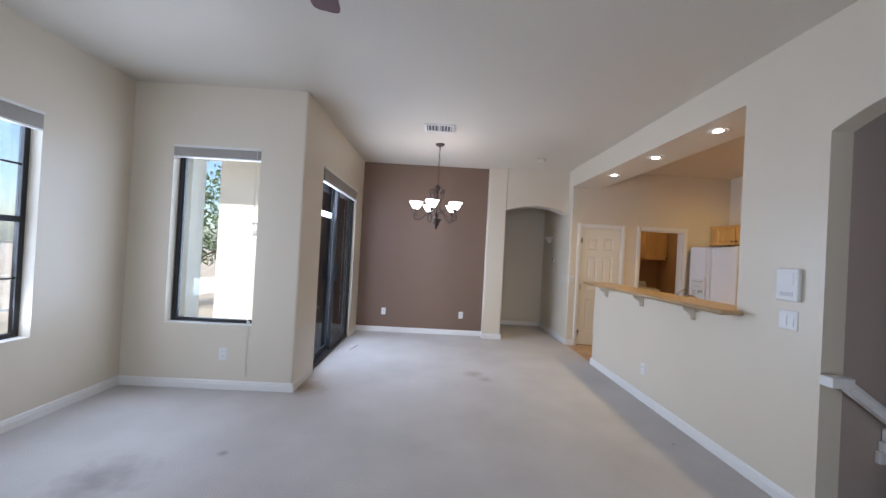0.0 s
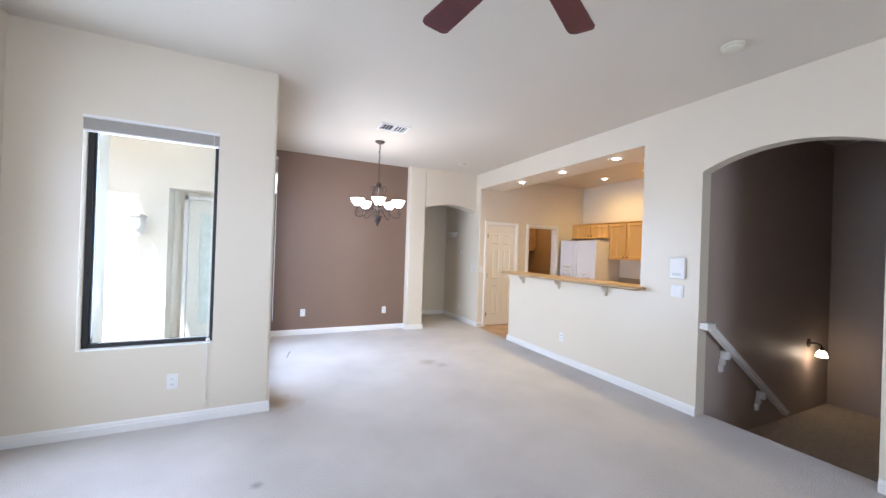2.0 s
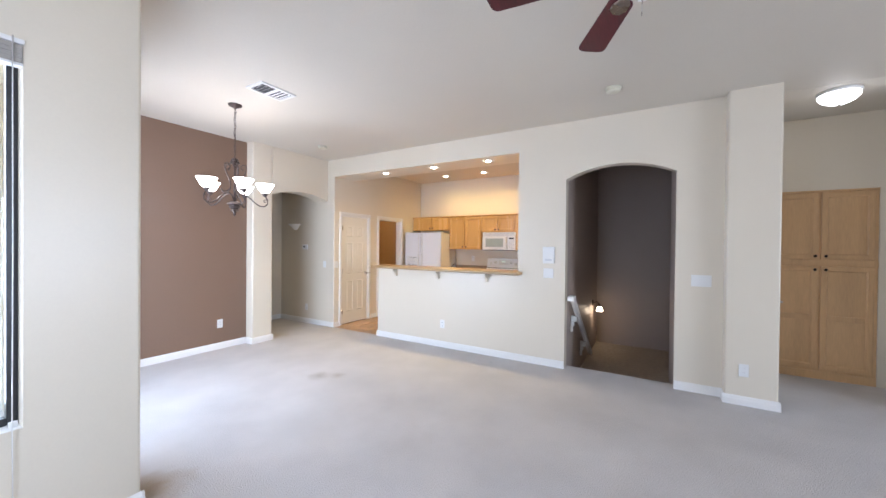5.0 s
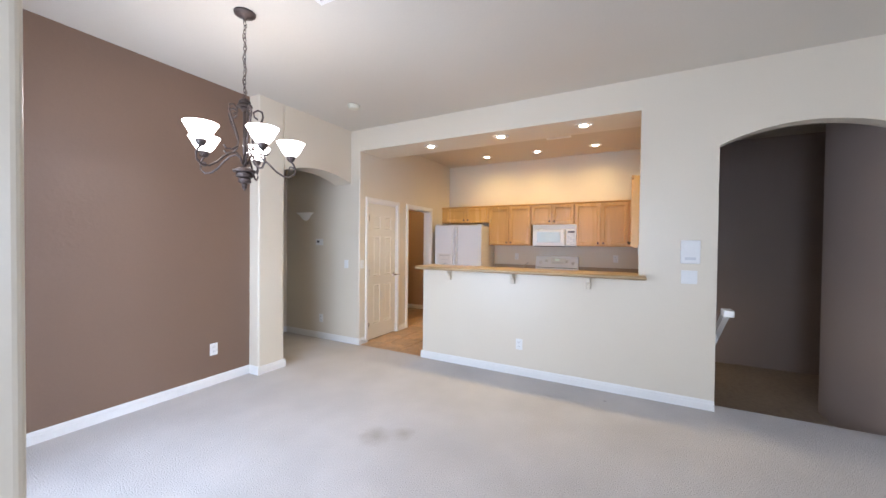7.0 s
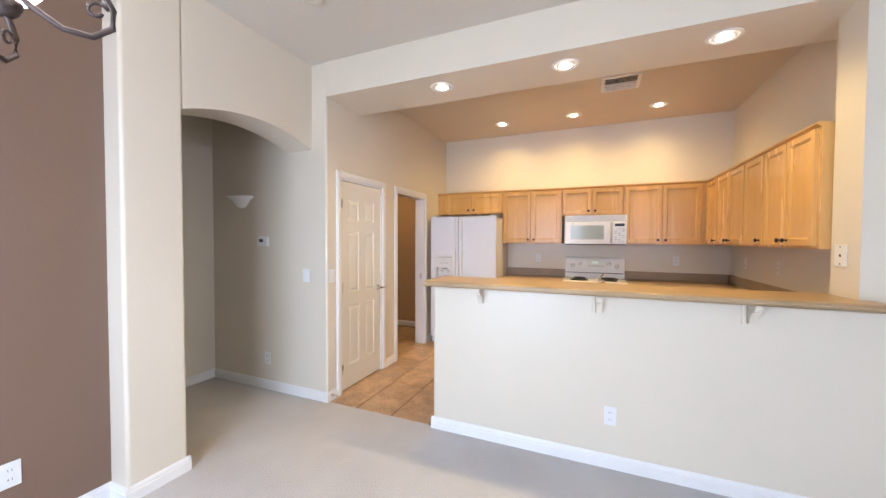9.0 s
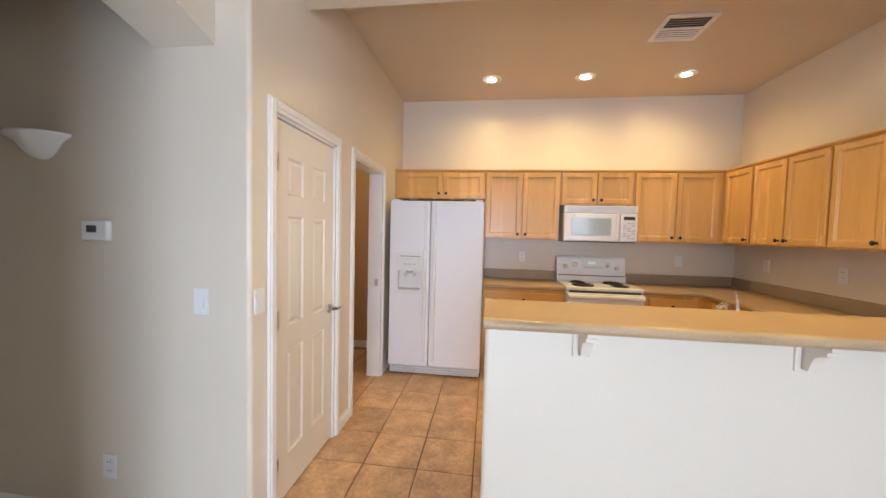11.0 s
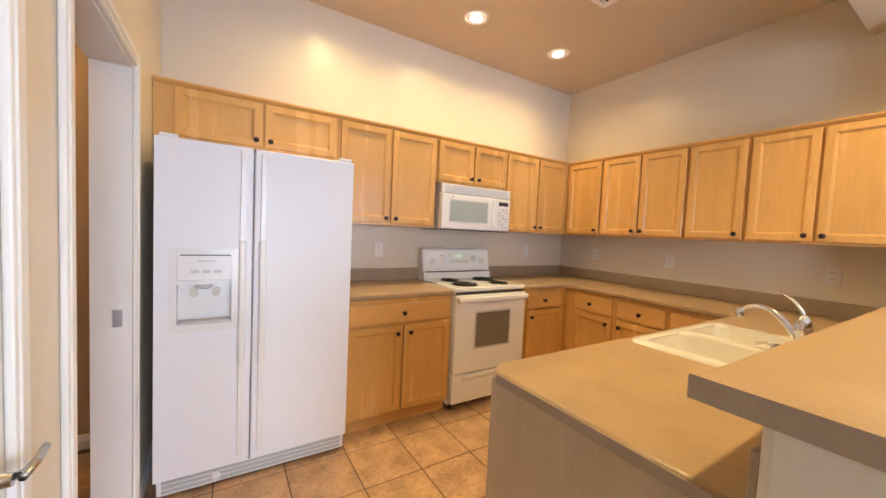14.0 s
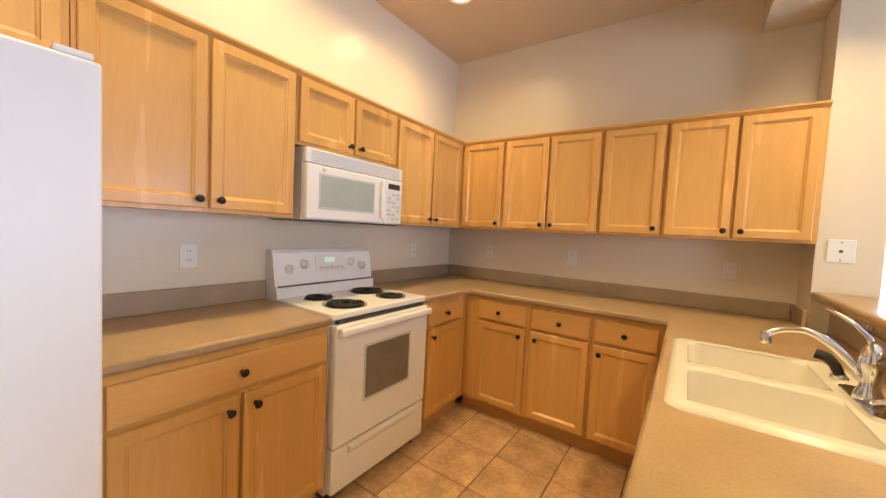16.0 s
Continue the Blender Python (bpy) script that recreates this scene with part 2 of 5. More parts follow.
def lathe(bm, profile, seg=24, at=(0, 0, 0), axis="z"):
    """Turns (radius, height) pairs about an axis."""
    rings = []
    for r, h in profile:
        ring = []
        for k in range(seg):
            a = 2 * math.pi * k / seg
            p = (r * math.cos(a), r * math.sin(a), h)
            if axis == "y":
                p = (p[0], -p[2], p[1])
            elif axis == "x":
                p = (p[2], p[0], p[1])
            ring.append(bm.verts.new((p[0] + at[0], p[1] + at[1], p[2] + at[2])))
        rings.append(ring)
    for a, b in zip(rings, rings[1:]):
        for k in range(seg):
            f = bm.faces.new((a[k], a[(k + 1) % seg], b[(k + 1) % seg], b[k]))
            f.smooth = True
    for ring, flip in ((rings[0], True), (rings[-1], False)):
        if (ring[0].co - ring[seg // 2].co).length > 1e-4:
            bm.faces.new(list(reversed(ring)) if flip else ring)
    return bm


def tube(bm, pts, r, seg=8, taper=None):
    """A round bar along points."""
    pts = [Vector(p) for p in pts]
    up = Vector((0.13, 0.21, 0.97))
    rings = []
    for i, p in enumerate(pts):
        d = (pts[min(i + 1, len(pts) - 1)] - pts[max(i - 1, 0)]).normalized()
        u = d.cross(up)
        if u.length < 0.05:
            u = d.cross(Vector((1, 0, 0)))
        u.normalize()
        w = d.cross(u)
        rr = r if taper is None else r + (taper - r) * i / (len(pts) - 1)
        rings.append([bm.verts.new(p + rr * (math.cos(2 * math.pi * k / seg) * u + math.sin(2 * math.pi * k / seg) * w)) for k in range(seg)])
    for a, b in zip(rings, rings[1:]):
        for k in range(seg):
            f = bm.faces.new((a[k], a[(k + 1) % seg], b[(k + 1) % seg], b[k]))
            f.smooth = True
    bm.faces.new(list(reversed(rings[0])))
    bm.faces.new(rings[-1])
    return bm


def prism(poly, axis, a, b, bm=None):
    """A polygon pushed along an axis. axis z: (x, y); x: (y, z); y: (x, z)."""
    bm = bm or bmesh.new()

    def at(p, h):
        return {"z": (p[0], p[1], h), "x": (h, p[0], p[1]), "y": (p[0], h, p[1])}[axis]
    lo = [bm.verts.new(at(p, a)) for p in poly]
    hi = [bm.verts.new(at(p, b)) for p in poly]
    bm.faces.new(lo)
    bm.faces.new(list(reversed(hi)))
    n = len(poly)
    for k in range(n):
        bm.faces.new((lo[(k + 1) % n], lo[k], hi[k], hi[(k + 1) % n]))
    bmesh.ops.recalc_face_normals(bm, faces=bm.faces[:])
    return bm


def rounded(pts, radii, seg=5):
    """A polygon with chosen corners rounded."""
    out = []
    n = len(pts)
    for i, p in enumerate(pts):
        r = radii[i]
        if not r:
            out.append(p)
            continue
        p, a, b = Vector(p), Vector(pts[i - 1]), Vector(pts[(i + 1) % n])
        u, w = (a - p).normalized(), (b - p).normalized()
        s, e = p + u * r, p + w * r
        for k in range(seg + 1):
            t = k / seg
            q = (1 - t) ** 2 * s + 2 * t * (1 - t) * p * 0.82 + t ** 2 * e + 2 * t * (1 - t) * 0.18 * (s + e) / 2
            out.append((q.x, q.y))
    return out


def part(name, bm, mat, parent=None, label="", smooth=False):
    """Links a bmesh as one mesh object, under a thing or a part."""
    me = bpy.data.meshes.new(name)
    if smooth:
        for f in bm.faces:
            f.smooth = True
    bm.to_mesh(me)
    bm.free()
    me.materials.append(mat)
    ob = new(name, me)
    if parent is not None:
        ob.parent = parent
    if label:
        tagged(ob, label)
    return ob


def share(name, me, parent, at=(0, 0, 0), label=""):
    ob = new(name, me)
    ob.location = at
    ob.parent = parent
    if label:
        tagged(ob, label)
    return ob


def thing(name, label, category, at=(0, 0, 0), rz=0, group="", kind=""):
    e = new(name)
    e.empty_display_size = 0.1
    e.matrix_world = pose(*at, 0, 0, rz)
    return tagged(e, label, category, group, kind)


def structure(name, bm, mat, label, category="wall", smooth=False):
    return tagged(part(name, bm, mat, smooth=smooth), label, category, kind="structure")


def pieces(u0, u1, z0, z1, holes):
    """Splits a rectangle round holes (u0, u1, z0, z1) into rectangles."""
    out, u = [], u0
    for h in sorted(holes):
        out.append((u, h[0], z0, z1))
        if h[2] > z0:
            out.append((h[0], h[1], z0, h[2]))
        if h[3] < z1:
            out.append((h[0], h[1], h[3], z1))
        u = h[1]
    out.append((u, u1, z0, z1))
    return [p for p in out if p[1] - p[0] > 1e-4]


def wall_x(x0, x1, y0, y1, z0, z1, holes=()):
    bm = bmesh.new()
    for a, b, c, d in pieces(y0, y1, z0, z1, holes):
        box(bm, x0, x1, a, b, c, d)
    return bm


def wall_y(x0, x1, y0, y1, z0, z1, holes=()):
    bm = bmesh.new()
    for a, b, c, d in pieces(x0, x1, z0, z1, holes):
        box(bm, a, b, y0, y1, c, d)
    return bm


def arch(u0, u1, spring, crown, top, n=20):
    """Outline of the wall over an arched opening."""
    pts = [(u0, top), (u0, spring)]
    h, w = crown - spring, (u1 - u0) / 2
    r = (w * w + h * h) / (2 * h)
    for k in range(1, n):
        u = u0 + (u1 - u0) * k / n
        d = u - (u0 + w)
        pts.append((u, crown - r + math.sqrt(r * r - d * d)))
    return pts + [(u1, spring), (u1, top)]


# ---- large structure ----
ZC, X, XK, YS, YN, YD, YW = 2.89, 2.48, 5.14, 2.765, 6.316, 6.62, 3.926
WX, SX, AL, AR, CY0, CY1, BZ = -2.655, -1.018, 2.447, 1.365, 0.592, 0.975, 2.605
R = 0.018
floor_bm = bmesh.new()
for d in ((-2.8, 2.5, 0.6, 7.9), (-2.8, 4.0, -2.74, 0.6), (0.9, 2.0, -4.1, -2.74), (2.5, 2.62, AR, AL)):
    box(floor_bm, d[0], d[1], d[2], d[3], -0.2, 0)
structure("floor", floor_bm, CARPET, "worn beige carpet with faint brown stains", "carpet")
structure("ceiling", B(-2.87, 4.0, -4.1, 7.9, ZC, ZC + 0.15), CEIL, "tan painted textured drywall ceiling over the living area", "ceiling")
structure("ceiling_kitchen", B(2.98, 5.4, 2.5, 8.3, ZC - 0.004, ZC + 0.14), CEIL2, "tan painted drywall kitchen ceiling, toned for warm indirect light", "ceiling")
structure("ceiling_stairs", B(2.62, 5.4, -2.2, 2.5, ZC - 0.002, ZC + 0.15), CEIL, "tan ceiling over the stairwell", "ceiling")

# west side
structure("wall_west", wall_x(WX - 0.14, WX, -2.74, YW, 0, ZC, [(2.23, 3.16, 0.63, 2.29)]), PAINT, "cream painted drywall with a window opening")
structure("wall_window", wall_y(WX - 0.14, SX - 0.14, YW, YW + 0.14, 0, ZC, [(-2.260, -1.437, 0.612, 2.308)]), PAINT, "cream painted drywall with a tall window opening")
nib = rounded([(SX - 0.14, YW), (SX, YW), (SX, 4.5), (SX - 0.14, 4.5)], [0, R, 0, 0])
sb = prism(nib, "z", 0, ZC)
for d in ((6.12, YD + 0.14, 0, ZC), (4.5, 6.12, 2.31, ZC)):
    box(sb, SX - 0.14, SX, d[0], d[1], d[2], d[3])
structure("wall_slider", sb, PAINT, "cream painted drywall round the sliding patio door")
structure("wall_dining", B(SX, 1.134, YD, YD + 0.14, 0, ZC), BROWN, "chocolate brown painted accent wall of the dining area")
structure("wall_pillar", prism(rounded([(1.134, 6.472), (1.440, 6.472), (1.440, YD + 0.14), (1.134, YD + 0.14)], [R, R, 0, 0]), "z", 0, ZC), PAINT,
          "cream drywall pillar beside the arched hallway")
structure("wall_hall_arch", prism(arch(1.440, 2.49, 2.175, 2.275, ZC), "y", 6.472, YD + 0.14), PAINT, "cream drywall header with a shallow arch over the hallway")
structure("wall_hall_back", B(0.4, 2.6, 7.76, 7.9, 0, ZC), PAINT, "cream painted back wall of the hallway")
structure("wall_hall_end", B(0.3, 0.44, YD + 0.14, 7.9, 0, ZC), PAINT, "cream painted end wall of the hallway")
corner = rounded([(2.49, YN), (2.63, YN), (2.63, 7.76), (2.49, 7.76)], [R, 0, 0, 0])
structure("wall_hall_side", prism(corner, "z", 0, ZC), PAINT, "cream painted hallway wall beside the pantry door")
structure("wall_kitchen_north", wall_y(2.63, 5.4, YN, YN + 0.13, 0, ZC, [(2.665, 3.345, 0, 1.955), (3.655, 4.385, 0, 1.955)]), PAINT,
          "cream painted kitchen wall with two doorways")
structure("wall_kitchen_east", B(XK, XK + 0.24, 2.585, YN, -0.2, ZC), PAINT, "cream painted kitchen wall behind the cooker")
structure("wall_kitchen_south", B(2.715, XK, 2.585, YS, 0, ZC), PAINT, "cream painted kitchen wall over the corner worktop")
bb = B(X, 2.98, 3.02, YN, BZ, ZC)
box(bb, 2.715, 2.98, YS, 3.02, BZ, ZC)
structure("beam", bb, PAINT, "cream drywall soffit beam over the breakfast bar", "beam")
structure("wall_bar", prism(rounded([(X, 3.02), (2.62, 3.02), (2.62, 5.310), (X, 5.310)], [0, 0, R, R]), "z", 0, 1.08), PAINT, "cream painted half wall under the breakfast bar")
pier = prism(rounded([(X, AL), (2.61, AL), (2.61, 2.585), (2.715, 2.585), (2.715, 3.02), (X, 3.02)], [0, 0, 0, 0, 0, 0]), "z", 0, ZC)
structure("wall_pier", pier, PAINT, "cream drywall pier between kitchen and stairs")
structure("wall_stair_arch", prism(arch(AR, AL, 2.22, 2.35, ZC), "x", X, 2.61), PAINT, "cream drywall with an arched stair opening")
structure("wall_stair_pier", prism(rounded([(X, CY1), (2.61, CY1), (2.61, AR), (X, AR)], [0, 0, 0, 0]), "z", 0, ZC), PAINT, "cream drywall beside the stair opening")
structure("wall_column", prism(rounded([(2.355, CY0), (2.61, CY0), (2.61, CY1), (2.355, CY1)], [R, 0, 0, R]), "z", 0, ZC), PAINT, "cream drywall column at the corner of the hall")
structure("wall_entry_north", B(2.61, 3.795, CY0, 1.225, 0, ZC), PAINT, "cream painted wall of the side hall")
structure("wall_entry_end", wall_x(3.66, 4.0, -0.9, CY0, 0, ZC, [(-0.46, 0.415, 0, 2.085)]), PAINT, "pale painted end wall over the built-in cupboard")
structure("wall_entry_south", B(2.48, 4.0, -1.04, -0.9, 0, ZC), PAINT, "plain cream wall closing the side hall")
structure("wall_east_south", B(2.48, 2.62, -2.74, -1.04, 0, ZC), PAINT, "plain cream wall of the living room")
structure("wall_south", wall_y(WX - 0.14, 2.62, -2.74, -2.6, 0, ZC, [(-0.9, 1.9, 0, 2.45)]), PAINT, "plain cream wall with a wide opening to the entry")
eb = B(-1.04, -0.9, -3.7, -2.74, 0, ZC)
box(eb, 1.9, 2.04, -3.7, -2.74, 0, ZC)
for a, b, c, d in pieces(-1.04, 2.04, 0, ZC, [(-0.75, 1.15, 0.35, 2.3)]):
    box(eb, a, b, -3.84, -3.7, c, d)
structure("wall_entry_recess", eb, PAINT, "plain cream walls of the entry recess")
structure("floor_entry", B(-1.04, 2.04, -3.84, -2.74, -0.2, -0.003), CARPET, "beige carpet of the entry recess", "carpet")

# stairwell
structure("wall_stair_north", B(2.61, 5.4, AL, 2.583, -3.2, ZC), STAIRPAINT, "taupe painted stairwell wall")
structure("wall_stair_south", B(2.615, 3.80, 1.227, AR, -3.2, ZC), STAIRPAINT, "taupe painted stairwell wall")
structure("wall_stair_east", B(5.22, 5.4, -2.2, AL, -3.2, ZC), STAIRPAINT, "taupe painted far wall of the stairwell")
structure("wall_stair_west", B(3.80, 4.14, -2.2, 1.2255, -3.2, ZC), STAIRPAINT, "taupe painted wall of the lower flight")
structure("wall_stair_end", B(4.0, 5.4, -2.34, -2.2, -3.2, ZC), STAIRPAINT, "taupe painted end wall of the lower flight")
structure("stair_ledge", B(5.06, 5.22, 1.36, AL, -3.2, -0.43, bevel=0.012), LEDGE, "taupe painted ledge along the stairwell wall", "ledge")
stairs = thing("staircase", "beige carpeted straight stairs going down to a landing", "stairs", (2.62, (AL + AR) / 2, 0), kind="structure")
for k in range(6):
    part("tread", B(k * 0.27, k * 0.27 + 0.29, -0.539, 0.539, -0.18 * (k + 1) - 0.2, -0.18 * (k + 1), bevel=0.012), CARPET, stairs)
structure("landing", B(4.24, 5.06, 1.2, AL, -1.5, -1.26), CARPET, "beige carpeted stair landing", "landing")
for k in range(7):
    part("tread", B(1.4, 2.44, -0.67 - (k + 1) * 0.27 + 0.27 - 0.29, -0.67 - k * 0.27, -1.26 - 0.18 * (k + 1) - 0.2, -1.26 - 0.18 * (k + 1)), CARPET, stairs)

# kitchen and laundry sub-floor; tiles come last in the file
structure("floor_kitchen", B(2.5, 5.4, 2.6, 8.3, -0.2, -0.006), GROUT, "brown grouted terracotta tile floor", "tiled floor")
lb = B(3.3, 3.44, YN + 0.13, 8.2, 0, ZC)
box(lb, 3.3, 5.4, 8.2, 8.34, 0, ZC)
box(lb, 5.16, 5.3, YN + 0.13, 8.2, 0, ZC)
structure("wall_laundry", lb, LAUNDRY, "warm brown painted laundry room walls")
structure("wall_pantry", B(2.64, 3.3, 7.0, 7.14, 0, ZC), PAINT, "plain back wall of the pantry")


# baseboards
def baseboard(name, p, q, out, h=0.085):
    """A moulded skirting from p to q on the side of the wall given by out."""
    p, q, o = Vector(p), Vector(q), Vector(out)
    prof = [(0, 0), (0.014, 0), (0.014, h * 0.62), (0.010, h * 0.70), (0.010, h * 0.80), (0.005, h * 0.93), (0.0, h)]
    bm = bmesh.new()
    rows = [[bm.verts.new((e.x + o.x * d, e.y + o.y * d, z)) for d, z in prof] for e in (p, q)]
    n = len(prof)
    for k in range(n):
        bm.faces.new((rows[0][k], rows[0][(k + 1) % n], rows[1][(k + 1) % n], rows[1][k]))
    bm.faces.new(rows[0])
    bm.faces.new(list(reversed(rows[1])))
    bmesh.ops.recalc_face_normals(bm, faces=bm.faces[:])
    return structure(name, bm, TRIM, "white painted moulded baseboard", "baseboard")


T = 0.013
for p, q, o in (((WX, -2.6), (WX, YW), (1, 0)), ((WX, YW), (SX + T, YW), (0, -1)), ((SX, YW - T), (SX, 4.46), (1, 0)),
                ((SX, 6.16), (SX, YD), (1, 0)), ((SX, YD), (1.134, YD), (0, -1)), ((1.134, YD), (1.134, 6.472 - T), (-1, 0)),
                ((1.134 - T, 6.472), (1.440 + T, 6.472), (0, -1)), ((1.440, 6.472 - T), (1.440, YD + 0.14), (1, 0)), ((2.49, YN - T), (2.49, 7.76), (-1, 0)),
                ((0.44, 7.76), (2.49, 7.76), (0, -1)), ((2.49 - T, YN), (2.604, YN), (0, -1)), ((3.406, YN), (3.594, YN), (0, -1)), ((4.446, YN), (XK, YN), (0, -1)),
                ((X, AL), (X, 5.310 + T), (-1, 0)), ((X - T, 5.310), (2.62, 5.310), (0, 1)), ((X, CY1), (X, AR), (-1, 0)),
                ((2.355, CY0 - T), (2.355, CY1 + T), (-1, 0)), ((2.355, CY1), (X, CY1), (0, 1)), ((2.355 - T, CY0), (2.46, CY0), (0, -1)),
                ((3.3, CY0), (3.66, CY0), (0, -1)), ((5.16, YN + 0.13), (5.16, 7.55), (-1, 0)), ((3.44, YN + 0.13), (3.44, 8.2), (1, 0)),
                ((X, -2.6), (X, -1.04), (-1, 0)), ((1.9, -2.6), (X, -2.6), (0, 1)), ((WX, -2.6), (-0.9, -2.6), (0, 1))):
    baseboard("baseboard", p, q, o)


# door casings
def casing(name, x0, x1, top, y, w=0.06, d=0.016, depth=0.13):
    """Casing and lining round a doorway in a wall that faces -y."""
    e = thing(name, "white painted moulded door casing", "door casing", (x0, y, 0), kind="structure")
    wd = x1 - x0
    for nm, u0, u1, z0, z1 in (("jamb_casing", -w, 0, 0, top + w), ("jamb_casing", wd, wd + w, 0, top + w), ("head_casing", 0, wd, top, top + w)):
        bm = B(u0, u1, -d, 0.0, z0, z1, bevel=0.005)
        if nm == "jamb_casing":
            box(bm, u0 + 0.012, u1 - 0.02, -d - 0.004, -d + 0.002, z0, z1 - 0.012, bevel=0.002, seg=1)
        else:
            box(bm, u0, u1, -d - 0.004, -d + 0.002, z0 + 0.02, z1 - 0.012, bevel=0.002, seg=1)
        part(nm, bm, TRIM, e)
    part("lining", B(0, 0.014, 0, depth, 0, top), TRIM, e)
    part("lining", B(wd - 0.014, wd, 0, depth, 0, top), TRIM, e)
    part("lining", B(0.014, wd - 0.014, 0, depth, top - 0.014, top), TRIM, e)
    return e


casing("trim_1", 2.665, 3.345, 1.955, YN)
c2 = casing("trim_2", 3.655, 4.385, 1.955, YN)
part("strike_plate", B(0.708, 0.7165, 0.03, 0.06, 0.88, 0.95), NICKEL, c2, "satin nickel strike plate")
part("door_stop", B(0.014, 0.026, 0.05, 0.09, 0, 1.96), TRIM, c2)

# ---- windows, patio door and patio ----


def blind(parent, u0, u1, z0, z1, y):
    """A raised stack of slats under a head rail."""
    part("head_rail", B(u0, u1, y - 0.02, y + 0.03, z1 - 0.022, z1, bevel=0.003), TRIM, parent, "white head rail")
    n = 12
    step = (z1 - 0.024 - z0 - 0.014) / n
    for k in range(n):
        part("slat", B(u0 + 0.006, u1 - 0.006, y - 0.018 + 0.001 * (k % 3), y + 0.026, z0 + 0.014 + k * step, z0 + 0.014 + (k + 0.82) * step), SHADEFAB, parent)
    part("bottom_rail", B(u0 + 0.004, u1 - 0.004, y - 0.02, y + 0.028, z0, z0 + 0.012, bevel=0.003), TRIM, parent, "pale bottom rail")


def sash_window(name, at, rz, w, z0, z1, single=False, label=""):
    e = thing(name, label, "window", at, rz, kind="structure")
    t, d0, d1 = 0.035, 0.085, 0.125
    for u0, u1, a, b in ((0, t, z0, z1), (w - t, w, z0, z1), (t, w - t, z0, z0 + t), (t, w - t, z1 - t, z1)):
        part("frame", B(u0, u1, d0, d1, a, b, bevel=0.003), BLACK, e, "black metal frame")
    if not single:
        zm = (z0 + z1) / 2 + 0.03
        part("meeting_rail", B(t, w - t, d0 - 0.008, d1, zm - 0.022, zm + 0.022, bevel=0.003), BLACK, e)
        for zz in ((z0 + zm) / 2, (zm + z1) / 2):
            part("muntin", B(t, w - t, d0 + 0.012, d1 - 0.014, zz - 0.007, zz + 0.007), BLACK, e)
    else:
        part("inner_bead", B(t, t + 0.014, d0 + 0.01, d1, z0 + t, z1 - t), BLACK, e)
    g = part("pane", B(t, w - t, 0.103, 0.107, z0 + t, z1 - t), GLASS, e)
    g.visible_shadow = False
    return e


w1 = sash_window("window_1", (-2.260, YW, 0), 0, 0.823, 0.612, 2.308, True, "tall fixed black-framed window to the patio with raised taupe blind")
blind(w1, -0.004, 0.827, 2.19, 2.306, 0.012)
tube_bm = tube(bmesh.new(), [(0.792, -0.01, 2.31), (0.792, -0.014, 1.4), (0.789, -0.014, 0.63), (0.792, -0.012, 0.17)], 0.0022, 6)
part("cord", tube_bm, TRIM, w1, "thin white lift cord")
part("tassel", lathe(bmesh.new(), [(0.002, 0.17), (0.006, 0.165), (0.007, 0.145), (0.003, 0.14)], 8, (0.792, -0.012, 0)), TRIM, w1)
part("cord_cleat", B(0.779, 0.807, -0.012, 0.0, 0.628, 0.655, bevel=0.003), TRIM, w1)
w2 = sash_window("window_2", (WX, 2.23, 0), 90, 0.93, 0.63, 2.29, False, "black single-hung window with grilles and raised taupe blind")
blind(w2, -0.004, 0.934, 2.15, 2.288, 0.012)
structure("sill_1", B(-2.260, -1.437, YW + 0.002, YW + 0.084, 0.605, 0.6145, bevel=0.002), TRIM, "white painted drywall sill", "window sill")
structure("sill_2", B(WX - 0.084, WX - 0.002, 2.23, 3.16, 0.623, 0.6325, bevel=0.002), TRIM, "white painted drywall sill", "window sill")

sl = thing("sliding_patio_door", "black-framed glass sliding patio door with raised taupe blind", "door", (SX, 4.5, 0), 90, kind="structure")
for u0, u1, a, b in ((0, 0.045, 0, 2.31), (1.575, 1.62, 0, 2.31), (0.045, 1.575, 2.265, 2.31)):
    part("frame", B(u0, u1, 0.03, 0.135, a, b, bevel=0.003), BLACK, sl)
part("track", B(0, 1.62, 0.02, 0.138, 0, 0.028, bevel=0.004), BLACK, sl, "black threshold track")
for u0, u1, d in ((0.045, 0.84, 0.095), (0.78, 1.575, 0.05)):
    pn = part("panel_frame", B(u0, u0 + 0.06, d, d + 0.035, 0.03, 2.265, bevel=0.003), BLACK, sl)
    part("stile", B(u1 - 0.06, u1, d, d + 0.035, 0.03, 2.265, bevel=0.003), BLACK, pn)
    part("rail", B(u0 + 0.06, u1 - 0.06, d, d + 0.035, 0.03, 0.10, bevel=0.003), BLACK, pn)
    part("rail", B(u0 + 0.06, u1 - 0.06, d, d + 0.035, 2.205, 2.265, bevel=0.003), BLACK, pn)
    g = part("pane", B(u0 + 0.06, u1 - 0.06, d + 0.015, d + 0.019, 0.10, 2.205), GLASS, pn)
    g.visible_shadow = False
part("pull_handle", B(0.80, 0.82, 0.015, 0.05, 0.95, 1.2, bevel=0.006), BLACK, sl)
blind(sl, 0.0, 1.62, 2.14, 2.31, 0.0)
part("wand", tube(bmesh.new(), [(1.56, -0.02, 2.2), (1.57, -0.02, 0.35)], 0.004, 6), TRIM, sl, "thin white blind wand")

# window at the entry recess, guessed from bright patches and widened for south daylight
w3 = sash_window("window_3", (-0.75, -3.7, 0), 180, 1.9, 0.35, 2.3, True, "guessed wide black-framed window, added to carry south daylight")
w3.matrix_world = pose(1.15, -3.7, 0, 0, 0, 180)

